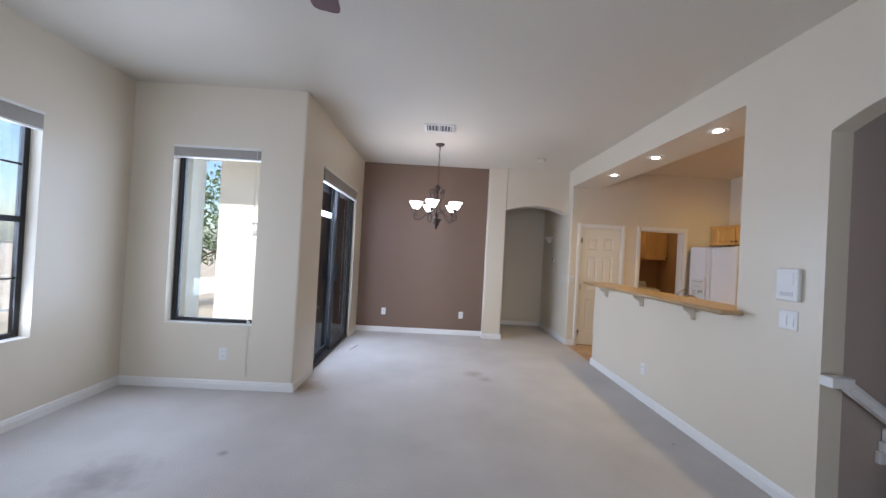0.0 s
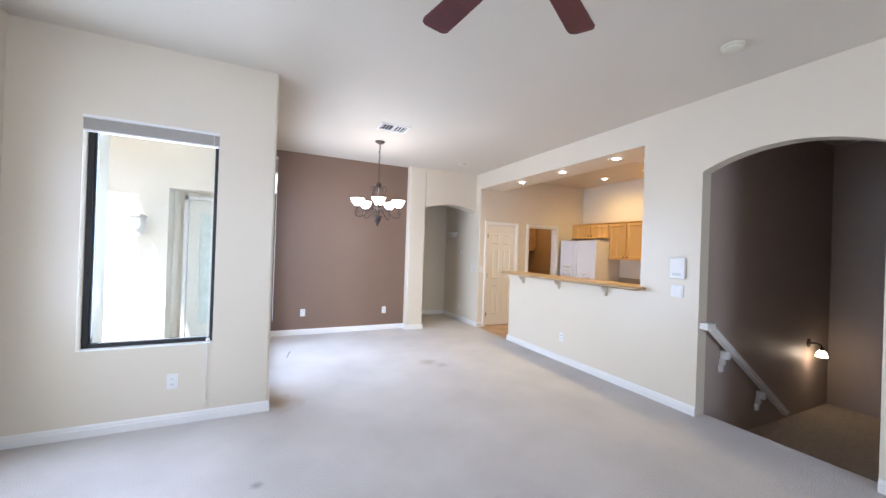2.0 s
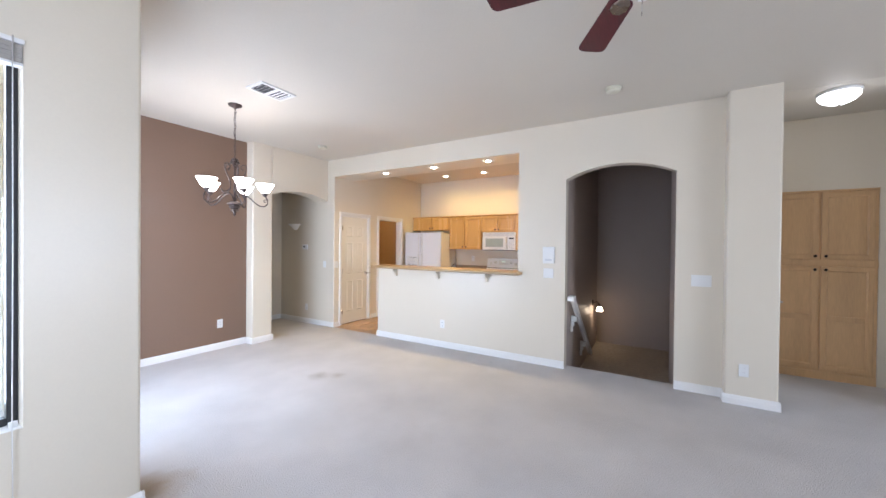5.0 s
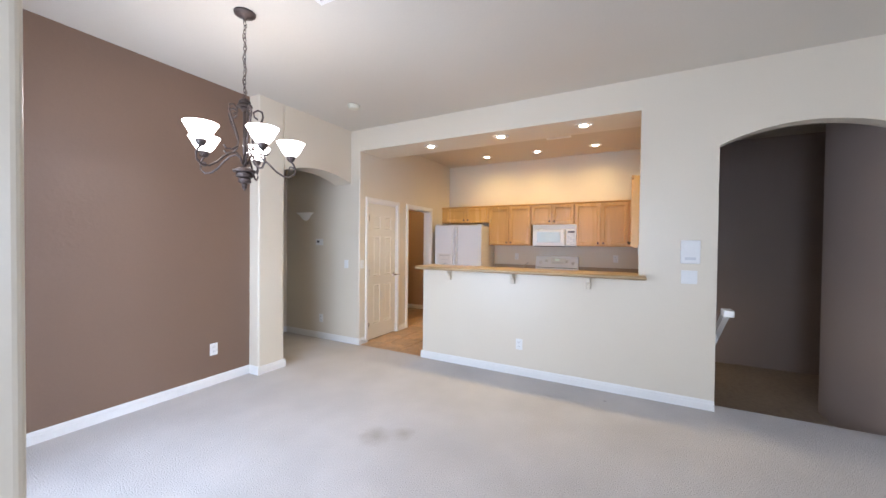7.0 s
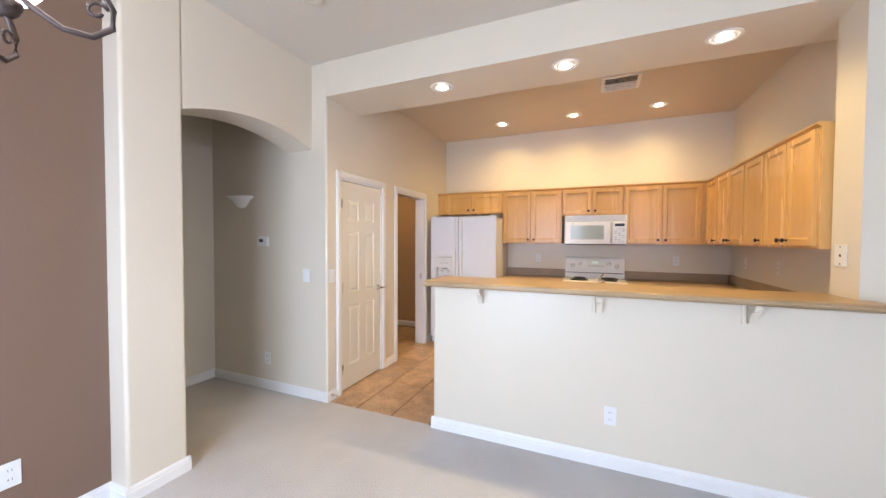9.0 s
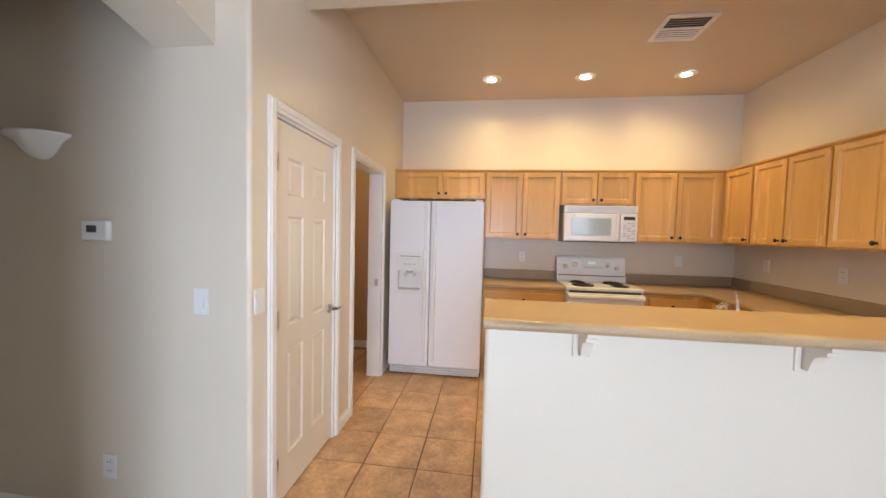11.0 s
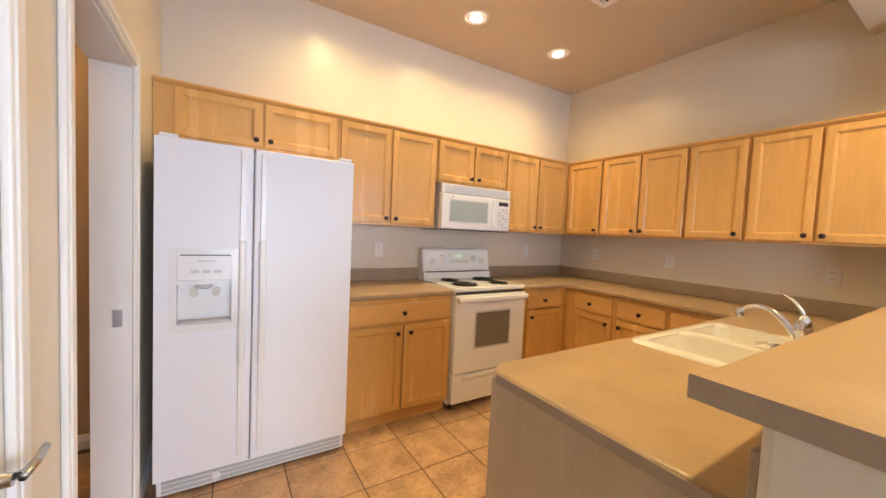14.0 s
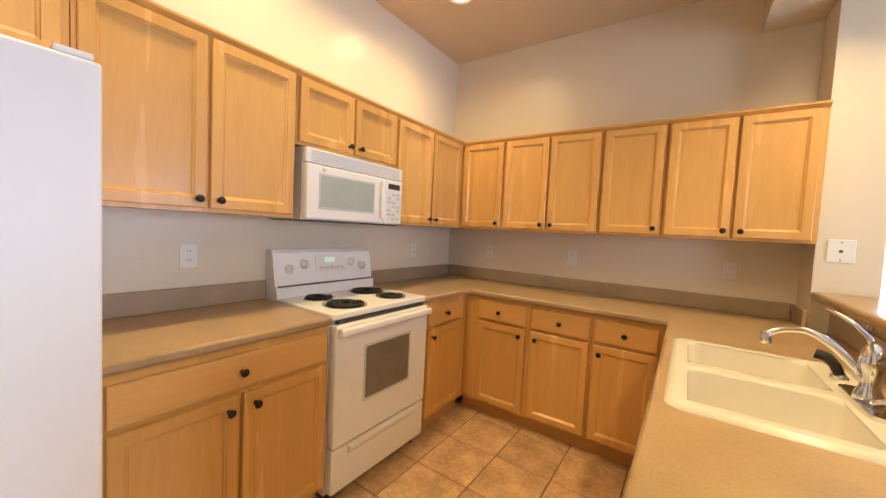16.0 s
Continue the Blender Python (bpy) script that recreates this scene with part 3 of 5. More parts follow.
# patio
structure("ground", B(-60, 60, -60, 60, -0.5, -0.3), GROUND, "dry sandy ground reaching the horizon", "ground")
structure("patio_floor", B(-4.6, SX - 0.14, YW + 0.14, 6.6, -0.25, -0.03), CONCRETE, "grey concrete patio slab", "patio")
pw = wall_y(-3.25, SX - 0.14, 6.3, 6.6, -0.03, 3.0, [(-2.27, -1.30, 0, 2.12)])
structure("patio_wall", pw, STUCCO, "sunlit beige stucco patio wall with a deep doorway")
# roof outline is made up: blocks sun at the slider, shades the wall top
structure("patio_roof", B(-1.75, SX - 0.14, YW + 0.14, 6.6, 2.75, 3.1), STUCCO, "beige stucco patio ceiling, sized to keep sun off the slider", "patio roof")
structure("patio_beam", B(-4.2, -1.75, 5.85, 6.6, 2.75, 3.1), STUCCO, "beige stucco patio roof strip, sized to shade the wall top", "beam")
structure("patio_recess", B(-2.45, -1.25, 6.60, 6.72, -0.03, 3.0), STUCCO, "beige stucco behind the patio door")
structure("patio_post", B(-2.50, -2.28, YW + 0.3, YW + 0.52, -0.03, 3.1, bevel=0.01), STUCCO, "beige stucco patio post", "post")
# unseen slab added over the west window to block the sun
structure("eave_west", B(-4.0, -2.88, -4.2, YW + 0.13, 2.95, 3.1), STUCCO, "unseen overhang added to keep sun off the west window", "eave")
structure("roof_slab", B(-2.87, 5.5, -4.2, 8.4, 3.12, 3.3), STUCCO, "plain roof slab", "roof")

pd = thing("patio_door", "cream exterior door with a tall glass light and brass hardware", "door", (-2.09, 6.54, -0.03), 0)
db = bmesh.new()
for u0, u1, a, b in ((0, 0.13, 0.02, 2.03), (0.53, 0.66, 0.02, 2.03), (0.13, 0.53, 0.02, 0.30), (0.13, 0.53, 1.86, 2.03)):
    box(db, u0, u1, 0, 0.04, a, b)
part("slab", db, DOORPAINT, pd)
for u0, u1, a, b in ((0.12, 0.145, 0.29, 1.87), (0.515, 0.54, 0.29, 1.87), (0.145, 0.515, 0.29, 0.315), (0.145, 0.515, 1.845, 1.87)):
    part("glazing_bead", B(u0, u1, -0.012, 0, a, b, bevel=0.004), DOORPAINT, pd)
part("glass_light", B(0.135, 0.525, 0.012, 0.02, 0.30, 1.86), DOORGLASS, pd, "opaque glass with a pale reflection in its colour")
part("threshold", B(-0.03, 0.69, -0.08, 0.05, 0, 0.025, bevel=0.004), NICKEL, pd)
for nm, u0, u1 in (("jamb", -0.05, -0.004), ("jamb", 0.664, 0.71)):
    part(nm, B(u0, u1, -0.02, 0.045, 0.0, 2.08), TRIM, pd)
part("head_jamb", B(-0.05, 0.71, -0.02, 0.045, 2.036, 2.08), TRIM, pd)
part("deadbolt", lathe(bmesh.new(), [(0.026, 0.0), (0.026, 0.012), (0.018, 0.02), (0.001, 0.022)], 16, (0.605, 0, 1.12), "y"), CHROME, pd)
lv = part("lever_rose", lathe(bmesh.new(), [(0.028, 0.0), (0.026, 0.012), (0.012, 0.016), (0.01, 0.05)], 16, (0.605, 0, 1.0), "y"), CHROME, pd)
part("lever", tube(bmesh.new(), [(0.605, -0.05, 1.0), (0.56, -0.055, 1.0), (0.50, -0.05, 0.995)], 0.009), CHROME, lv)

pl = thing("patio_wall_lantern", "white metal wall lantern with frosted glass", "wall lamp", (-2.56, 6.3, 1.62))
part("backplate", lathe(bmesh.new(), [(0.055, 0), (0.055, 0.012), (0.02, 0.03)], 16, (0, 0, 0.10), "y"), TRIM, pl)
part("arm", tube(bmesh.new(), [(0, -0.02, 0.10), (0, -0.06, 0.17), (0, -0.11, 0.18), (0, -0.11, 0.14)], 0.008), TRIM, pl)
part("roof_cap", lathe(bmesh.new(), [(0.008, 0.17), (0.03, 0.14), (0.11, 0.10), (0.11, 0.092), (0.0, 0.092)], 6, (0, -0.11, 0)), TRIM, pl)
part("lantern_glass", lathe(bmesh.new(), [(0.092, 0.092), (0.068, -0.12), (0.0, -0.12)], 6, (0, -0.11, 0)), FROST, pl)
part("lantern_base", lathe(bmesh.new(), [(0.074, -0.12), (0.074, -0.132), (0.015, -0.145)], 6, (0, -0.11, 0)), TRIM, pl)

# fence and shrubs past the patio
fn = thing("metal_fence", "pale grey metal yard fence", "fence", (-7.5, 6.5, -0.3), kind="structure")
for k in range(26):
    part("picket", B(-0.01, 0.01, -4 + k * 0.32, -3.98 + k * 0.32, 0.05, 1.5), APPLG, fn)
for z in (0.2, 1.45):
    part("rail", B(-0.015, 0.015, -4.05, 4.05, z, z + 0.04), APPLG, fn)


def tree(at, height, seed, label):
    rnd = random.Random(seed)
    e = thing("tree", label, "tree", at)
    part("trunk", tube(bmesh.new(), [(0, 0, 0), (0.05, 0.02, height * 0.3), (-0.03, 0.05, height * 0.55), (0.04, 0, height * 0.85)], 0.09, 8, 0.02), BARK, e)
    for k in range(5):
        a, z = k * 1.3 + rnd.random(), height * (0.3 + 0.1 * k)
        part("limb", tube(bmesh.new(), [(0, 0.02, z), (0.35 * math.cos(a), 0.35 * math.sin(a), z + 0.3), (0.8 * math.cos(a), 0.8 * math.sin(a), z + 0.55)], 0.035, 6, 0.008), BARK, e)
    bm = bmesh.new()
    for k in range(1500):
        a, r = rnd.uniform(0, 6.283), (rnd.random() ** 0.5) * height * 0.36 * (0.6 + 0.4 * rnd.random())
        z = height * (0.32 + 0.68 * rnd.random())
        c = Vector((r * math.cos(a), r * math.sin(a), z))
        u = Vector((rnd.uniform(-1, 1), rnd.uniform(-1, 1), rnd.uniform(-1, 1))).normalized() * rnd.uniform(0.05, 0.1)
        w = u.cross(Vector((rnd.uniform(-1, 1), rnd.uniform(-1, 1), rnd.uniform(-1, 1)))).normalized() * 0.03
        bm.faces.new([bm.verts.new(c + p) for p in (-u, w, u, -w)])
    part("crown", bm, LEAF, e)
    return e


tree((-5.9, 9.6, -0.3), 3.4, 3, "dusty green tree beyond the patio")
tree((-5.2, 11.4, -0.3), 4.2, 5, "tall dusty green tree behind the yard fence")

# ---- doors ----


def six_panel_door(e, w, h):
    """A moulded six-panel leaf with its front at y = 0."""
    bm = bmesh.new()
    cols = ((0.115, w / 2 - 0.05), (w / 2 + 0.05, w - 0.115))
    rows = ((0.22, 0.80), (0.93, 1.52), (1.63, 1.83))
    k = h / 2.0
    ys = [0] + [v * k for r in rows for v in r] + [h]
    xs = [0, cols[0][0], cols[0][1], cols[1][0], cols[1][1], w]
    grid = [[bm.verts.new((x, 0, z)) for x in xs] for z in ys]
    panels = []
    for j in range(len(ys) - 1):
        for i in range(5):
            f = bm.faces.new((grid[j][i], grid[j][i + 1], grid[j + 1][i + 1], grid[j + 1][i]))
            if j % 2 == 1 and i % 2 == 1:
                panels.append(f)
    for f in panels:
        for th, dp in ((0.001, 0), (0.014, -0.009), (0.012, 0.0), (0.022, 0.006)):
            bmesh.ops.inset_individual(bm, faces=[f], thickness=th, depth=dp)
    back = [bm.verts.new(p) for p in ((0, 0.035, 0), (w, 0.035, 0), (w, 0.035, h), (0, 0.035, h))]
    bm.faces.new(list(reversed(back)))
    bm.faces.new((grid[0][0], back[0], back[1], grid[0][5]))
    bm.faces.new((grid[-1][5], back[2], back[3], grid[-1][0]))
    bmesh.ops.recalc_face_normals(bm, faces=bm.faces[:])
    return part("leaf", bm, DOORPAINT, e)


def lever_handle(e, x, z, side=-1):
    r = part("rose", lathe(bmesh.new(), [(0.031, 0.0), (0.031, 0.006), (0.026, 0.012), (0.013, 0.016), (0.011, 0.045)], 20, (x, 0, z), "y"), NICKEL, e, "satin nickel rose")
    part("lever", tube(bmesh.new(), [(x + 0.012, -0.05, z), (x, -0.055, z), (x + side * 0.05, -0.058, z + 0.002), (x + side * 0.105, -0.052, z - 0.004)], 0.0085, 10, 0.007), NICKEL, r, "satin nickel lever")


d1 = thing("door_1", "closed white six-panel pantry door with nickel lever", "door", (2.681, YN + 0.012, 0.012), kind="structure")
six_panel_door(d1, 0.648, 1.925)
lever_handle(d1, 0.60, 0.885, 1)
for z in (0.2, 0.95, 1.72):
    hg = part("hinge", B(-0.010, 0.022, -0.0125, 0.0005, z - 0.045, z + 0.045, bevel=0.001), NICKEL, d1, "satin nickel hinge")
    part("hinge_pin", lathe(bmesh.new(), [(0.005, z - 0.047), (0.005, z + 0.047)], 8, (-0.004, -0.016, 0)), NICKEL, hg)

d4 = thing("door_2", "white hall door with a nickel lever", "door", (2.52, CY0 - 0.004, 0.012), kind="structure")
part("leaf", B(0, 0.72, -0.002, 0.004, 0, 1.96), DOORPAINT, d4)
for u0, u1, z0, z1 in ((-0.06, 0, 0, 2.02), (0.72, 0.78, 0, 2.02), (0, 0.72, 1.96, 2.02)):
    part("casing", B(u0, u1, -0.016, 0.004, z0, z1, bevel=0.004), TRIM, d4)
lever_handle(d4, 0.06, 0.93, 1)

# ---- cabinets ----


def raised_front(bm, x0, x1, z0, z1, y0, t=0.019, frame=0.052):
    """A door front at y0 (outer face y0 - t) with a framed, sunken panel."""
    box(bm, x0, x1, y0 - t, y0, z0, z1)
    bm.faces.ensure_lookup_table()
    f = min(bm.faces, key=lambda q: q.calc_center_median().y)
    for th, dp in ((0.004, 0.003), (frame, 0.0), (0.004, -0.004), (0.007, -0.002), (0.006, -0.005)):
        bmesh.ops.inset_individual(bm, faces=[f], thickness=th, depth=dp)
    return bm


def knob(parent, x, y, z):
    part("knob", lathe(bmesh.new(), [(0.009, 0.0), (0.006, 0.006), (0.006, 0.014), (0.014, 0.020), (0.0155, 0.026), (0.011, 0.031), (0.001, 0.032)], 14, (x, y, z), "y"), KNOB, parent, "dark bronze knob")


def upper_cabinet(at, rz, w, h, depth, doors, label, group="upper kitchen cabinets", knobs=None, mat=None, ends=(0.012, 0.012), trim=True):
    """A wall cabinet: local x along the wall, back at y = 0, front at y = -depth, bottom at z = 0."""
    e = thing("wall_cabinet", label, "cabinet", at, rz, group)
    part("body", B(0.0006, w - 0.0006, -depth, -0.001, 0, h), mat or MAPLE, e)
    g = 0.016
    n = doors
    span = w - ends[0] - ends[1]
    dw = (span - g * (n - 1)) / n
    for k in range(n):
        x0 = ends[0] + k * (dw + g)
        d = part("door", raised_front(bmesh.new(), x0, x0 + dw, 0.016, h - 0.026, -depth - 0.0005), mat or MAPLE, e)
        side = (knobs or ("R" if n == 1 else "RL"))[k % 2 if n > 1 else 0]
        knob(d, x0 + dw - 0.03 if side == "R" else x0 + 0.03, -depth - 0.0225, 0.05)
    if trim:
        tm = prism([(-depth - 0.004, h - 0.02), (-depth - 0.022, h - 0.004), (-depth - 0.022, h + 0.006), (-depth + 0.02, h + 0.006), (-depth + 0.02, h + 0.0005), (-depth - 0.0005, h + 0.0005)], "x", 0.0006, w - 0.0006)
        part("top_moulding", tm, MAPLE_H, e)
    return e


def base_cabinet(at, rz, w, depth, fronts, label, group="base kitchen cabinets", h=0.874):
    """A floor cabinet. fronts: (x0, x1, z0, z1, kind, knob x) with kind drawer or door."""
    e = thing("base_cabinet", label, "cabinet", at, rz, group)
    part("body", B(0.0006, w - 0.0006, -depth, -0.001, 0.095, h), MAPLE, e)
    part("toe_kick", B(0.0006, w - 0.0006, -depth + 0.05, -0.02, 0.0, 0.095), MAPLE_H, e)
    for x0, x1, z0, z1, kind, kx in fronts:
        if kind == "drawer":
            bm = B(x0, x1, -depth - 0.0195, -depth - 0.0005, z0, z1, bevel=0.006)
            d = part("drawer_front", bm, MAPLE_H, e)
            knob(d, kx, -depth - 0.0195, (z0 + z1) / 2)
        else:
            d = part("door", raised_front(bmesh.new(), x0, x1, z0, z1, -depth - 0.0005), MAPLE, e)
            knob(d, kx, -depth - 0.0225, z1 - 0.05)
    return e


UD = 0.303
UB, UT = 1.36, 2.06
# along the east wall; local x runs towards -y
upper_cabinet((XK, 6.314, 1.765), -90, 0.958, UT - 1.765, UD, 2, "short maple cabinet over the refrigerator", ends=(0.09, 0.02))
upper_cabinet((XK, 5.354, UB), -90, 0.752, UT - UB, UD, 2, "maple wall cabinet with two framed doors")
upper_cabinet((XK, 4.600, 1.715), -90, 0.700, UT - 1.715, UD, 2, "short maple cabinet over the microwave")
upper_cabinet((XK, 3.898, UB), -90, 0.830, UT - UB, UD, 2, "maple wall cabinet with two framed doors next to the corner", ends=(0.014, 0.066))
# along the south wall; local x runs towards -x
upper_cabinet((XK, YS, UB), 180, 0.685, UT - UB, UD, 1, "single-door maple corner wall cabinet", ends=(0.326, 0.012))
upper_cabinet((4.453, YS, UB), 180, 0.697, UT - UB, UD, 2, "maple wall cabinet with two framed doors above the worktop")
upper_cabinet((3.754, YS, UB), 180, 0.357, UT - UB, UD, 1, "narrow single-door maple wall cabinet")
upper_cabinet((3.395, YS, UB), 180, 0.674, UT - UB, UD, 2, "maple wall cabinet with two framed doors beside the pier", ends=(0.014, 0.026))

BD = 0.555
upper_z = (0.715, 0.845)
base_cabinet((XK, 5.350, 0), -90, 0.783, BD, [(0.02, 0.763, *upper_z, "drawer", 0.391), (0.02, 0.383, 0.115, 0.695, "door", 0.347), (0.399, 0.763, 0.115, 0.695, "door", 0.442)],
             "maple base cabinet with one wide drawer and two doors")
base_cabinet((XK, 3.860, 0), -90, 0.535, BD, [(0.045, 0.46, *upper_z, "drawer", 0.24), (0.045, 0.46, 0.115, 0.695, "door", 0.085)], "narrow maple base cabinet beside the cooker")
base_cabinet((4.603, YS, 0), 180, 0.518, 0.56, [(0.135, 0.493, *upper_z, "drawer", 0.30), (0.135, 0.493, 0.115, 0.695, "door", 0.455)], "maple base cabinet with drawer and door in the corner run")
base_cabinet((4.084, YS, 0), 180, 0.390, 0.56, [(0.016, 0.378, *upper_z, "drawer", 0.2), (0.016, 0.378, 0.115, 0.695, "door", 0.05)], "maple base cabinet with drawer and door in the corner run")
base_cabinet((3.693, YS, 0), 180, 0.40, 0.56, [(0.016, 0.345, *upper_z, "drawer", 0.18), (0.016, 0.345, 0.115, 0.695, "door", 0.05)], "maple base cabinet next to the sink run")
base_cabinet((2.624, 3.335, 0), 90, 1.905, 0.66, [(0.35, 0.75, 0.115, 0.695, "door", 0.7), (0.766, 1.166, 0.115, 0.695, "door", 0.81), (1.2, 1.87, *upper_z, "drawer", 1.53), (1.2, 1.87, 0.115, 0.695, "door", 1.24)],
             "long maple sink cabinet with a plain pale end panel", h=0.74)
sink_cab = bpy.data.objects["base_cabinet.005"]
part("front_rail", B(0.0006, 1.9044, -0.66, -0.625, 0.74, 0.874), MAPLE_H, sink_cab)
part("end_rail", B(1.875, 1.9044, -0.625, -0.001, 0.74, 0.874), MAPLE, sink_cab)
part("end_panel", B(1.9046, 1.911, -0.678, -0.001, 0.0, 0.874), BIRCH, sink_cab, "pale birch end panel")

# ---- worktops ----


def slab_with_nose(poly, nose, z0, z1, extra=None):
    """A worktop slab with rounded top edges."""
    bm = prism(poly, "z", z0, z1)
    es = [e for e in bm.edges if abs(e.verts[0].co.z - e.verts[1].co.z) < 1e-6]
    bmesh.ops.bevel(bm, geom=es, offset=nose, segments=4, affect="EDGES", profile=0.5)
    for f in bm.faces:
        f.smooth = abs(f.normal.z) < 0.99 and abs(f.normal.z) > 0.01
    return bm


SX0, SX1, SY0, SY1 = 2.775, 3.265, 3.77, 4.53
CT0, CT1 = 0.876, 0.915
wt = thing("worktop", "tan laminate worktop with rolled edge and low backsplash", "worktop", (4.2, 3.0, CT0))


def local_prism(poly, z0, z1, o, nose=0.012):
    bm = slab_with_nose(poly, nose, z0, z1)
    bmesh.ops.translate(bm, vec=-Vector(o), verts=bm.verts[:])
    return bm


O = (4.2, 3.0, CT0)
part("top", local_prism([(XK, YS), (XK, 3.859), (4.562, 3.859), (4.562, 3.39), (4.527, 3.355), (3.31, 3.355), (3.31, SY0 + 0.015), (2.625, SY0 + 0.015), (2.625, 3.023), (2.72, 3.023), (2.72, YS)], CT0, CT1, O), LAMINATE, wt)
part("peninsula_top", local_prism([(3.31, SY1 - 0.015), (3.31, 5.22), (3.26, 5.27), (2.625, 5.27), (2.625, SY1 - 0.015)], CT0, CT1, O), LAMINATE, wt)
part("sink_front_strip", B(SX1 - 0.015 - O[0], 3.296 - O[0], SY0 - 0.01 - O[1], SY1 + 0.01 - O[1], 0, CT1 - CT0 - 0.0005), LAMINATE, wt)
part("sink_front_nose", tube(bmesh.new(), [(3.2915 - O[0], SY0 - O[1], 0.0193), (3.2915 - O[0], SY1 - O[1], 0.0193)], 0.0185, 16), LAMINATE, wt)
part("sink_back_strip", B(2.625 - O[0], SX0 + 0.015 - O[0], SY0 - 0.01 - O[1], SY1 + 0.01 - O[1], 0, CT1 - CT0 - 0.0005), LAMINATE, wt)


def splash(u, v, s0, s1):
    return B(u[0] - O[0], u[1] - O[0], v[0] - O[1], v[1] - O[1], s0 - CT0, s1 - CT0, bevel=0.006)


for nm, u, v in (("backsplash", (XK - 0.02, XK - 0.001), (YS + 0.021, 3.859)), ("backsplash", (2.74, XK - 0.001), (YS + 0.001, YS + 0.02)),
                 ("backsplash", (2.622, 2.641), (3.023, 5.27)), ("backsplash", (2.717, 2.736), (YS + 0.021, 3.023))):
    part(nm, splash(u, v, CT1 - 0.001, 1.015), LAMEDGE, wt, "taupe laminate backsplash")
# end edge in the darker laminate, which also paints in its shade
part("end_cap", B(2.66 - O[0], 3.255 - O[0], 5.268 - O[1], 5.2725 - O[1], 0.004, 0.032), LAMEDGE, wt, "taupe laminate end edge, partly darkened for shade")
wt2 = thing("worktop", "short tan laminate worktop beside the refrigerator", "worktop", (XK, 5.352, CT0), -90)
wt2_bm = slab_with_nose([(0, 0), (0.785, 0), (0.785, -0.578), (0, -0.578)], 0.012, 0, CT1 - CT0)
part("top", wt2_bm, LAMINATE, wt2)
part("backsplash", B(0, 0.785, -0.02, -0.001, CT1 - CT0 - 0.001, 1.015 - CT0, bevel=0.006), LAMEDGE, wt2, "taupe laminate backsplash")

bar = thing("breakfast_bar", "tan laminate raised breakfast bar top with rolled edge", "bar counter", (2.53, 4.2, 1.08))
bp = [(2.32, 2.96), (2.4775, 2.96), (2.4775, 3.022), (2.715, 3.022), (2.715, 5.300), (2.701, 5.314), (2.338, 5.314), (2.32, 5.296)]
bm = slab_with_nose(bp, 0.016, 1.078, 1.118)
bmesh.ops.translate(bm, vec=(-2.53, -4.2, -1.08), verts=bm.verts[:])
part("top", bm, LAMINATE, bar)
end_prof = rounded([(2.3185 - 2.53, -0.003), (2.7155 - 2.53, -0.003), (2.7155 - 2.53, 0.0385), (2.3185 - 2.53, 0.0385)], [0.017, 0.003, 0.003, 0.017])
part("end_nose", prism(end_prof, "y", 1.087, 1.114), LAMINATE, bar)
# edge band on the bar end; its dark tone is mostly painted shade
part("end_edge", prism(end_prof, "y", 1.114, 1.1155), LAMEDGE, bar, "taupe laminate end edge, partly darkened for shade")


def corbel(y):
    e = thing("bar_corbel", "cream painted wooden corbel under the bar top", "corbel", (X, y, 1.078), group="corbels under the bar")
    prof = [(0, 0), (-0.11, 0), (-0.11, -0.022), (-0.096, -0.030), (-0.096, -0.042), (-0.075, -0.048), (-0.054, -0.060), (-0.042, -0.08), (-0.036, -0.10), (-0.030, -0.115), (0, -0.115)]
    part("bracket", prism(prof, "y", -0.028, 0.006), PAINT, e)
    part("backplate", B(-0.010, 0, 0.010, 0.03, -0.125, 0, bevel=0.003), PAINT, e)
    return e


for y in (4.95, 4.195, 3.45):
    corbel(y)

# ---- sink ----
sk = thing("kitchen_sink", "cream enamel double-bowl drop-in sink", "sink", ((SX0 + SX1) / 2, (SY0 + SY1) / 2, CT1))
sx, sy = (SX1 - SX0) / 2, (SY1 - SY0) / 2


def rrect(x0, x1, y0, y1, r, n=5):
    out = []
    for cx, cy, a0 in ((x1 - r, y1 - r, 0), (x0 + r, y1 - r, 90), (x0 + r, y0 + r, 180), (x1 - r, y0 + r, 270)):
        for k in range(n + 1):
            a = radians(a0 + 90 * k / n)
            out.append((cx + r * math.cos(a), cy + r * math.sin(a)))
    return out


def loft(bm, loops, close=True):
    """Skins rings of equal length."""
    rings = [[bm.verts.new(p) for p in lp] for lp in loops]
    for a, b in zip(rings, rings[1:]):
        n = len(a)
        for k in range(n):
            f = bm.faces.new((a[k], a[(k + 1) % n], b[(k + 1) % n], b[k]))
            f.smooth = True
    if close:
        bm.faces.new(rings[-1])
    return rings


rim = bmesh.new()
outer = [(p[0], p[1], -0.002) for p in rrect(-sx - 0.012, sx + 0.012, -sy - 0.012, sy + 0.012, 0.05)]
o2 = [(p[0], p[1], 0.010) for p in rrect(-sx - 0.006, sx + 0.006, -sy - 0.006, sy + 0.006, 0.048)]
o3 = [(p[0], p[1], 0.013) for p in rrect(-sx + 0.008, sx - 0.008, -sy + 0.008, sy - 0.008, 0.042)]
loft(rim, [outer, o2, o3], close=False)
deck = 0.012
# rim surface between the bowls and round them
bowls = ((-sx + 0.095, sx - 0.035, 0.022, sy - 0.035), (-sx + 0.095, sx - 0.035, -sy + 0.035, -0.022))
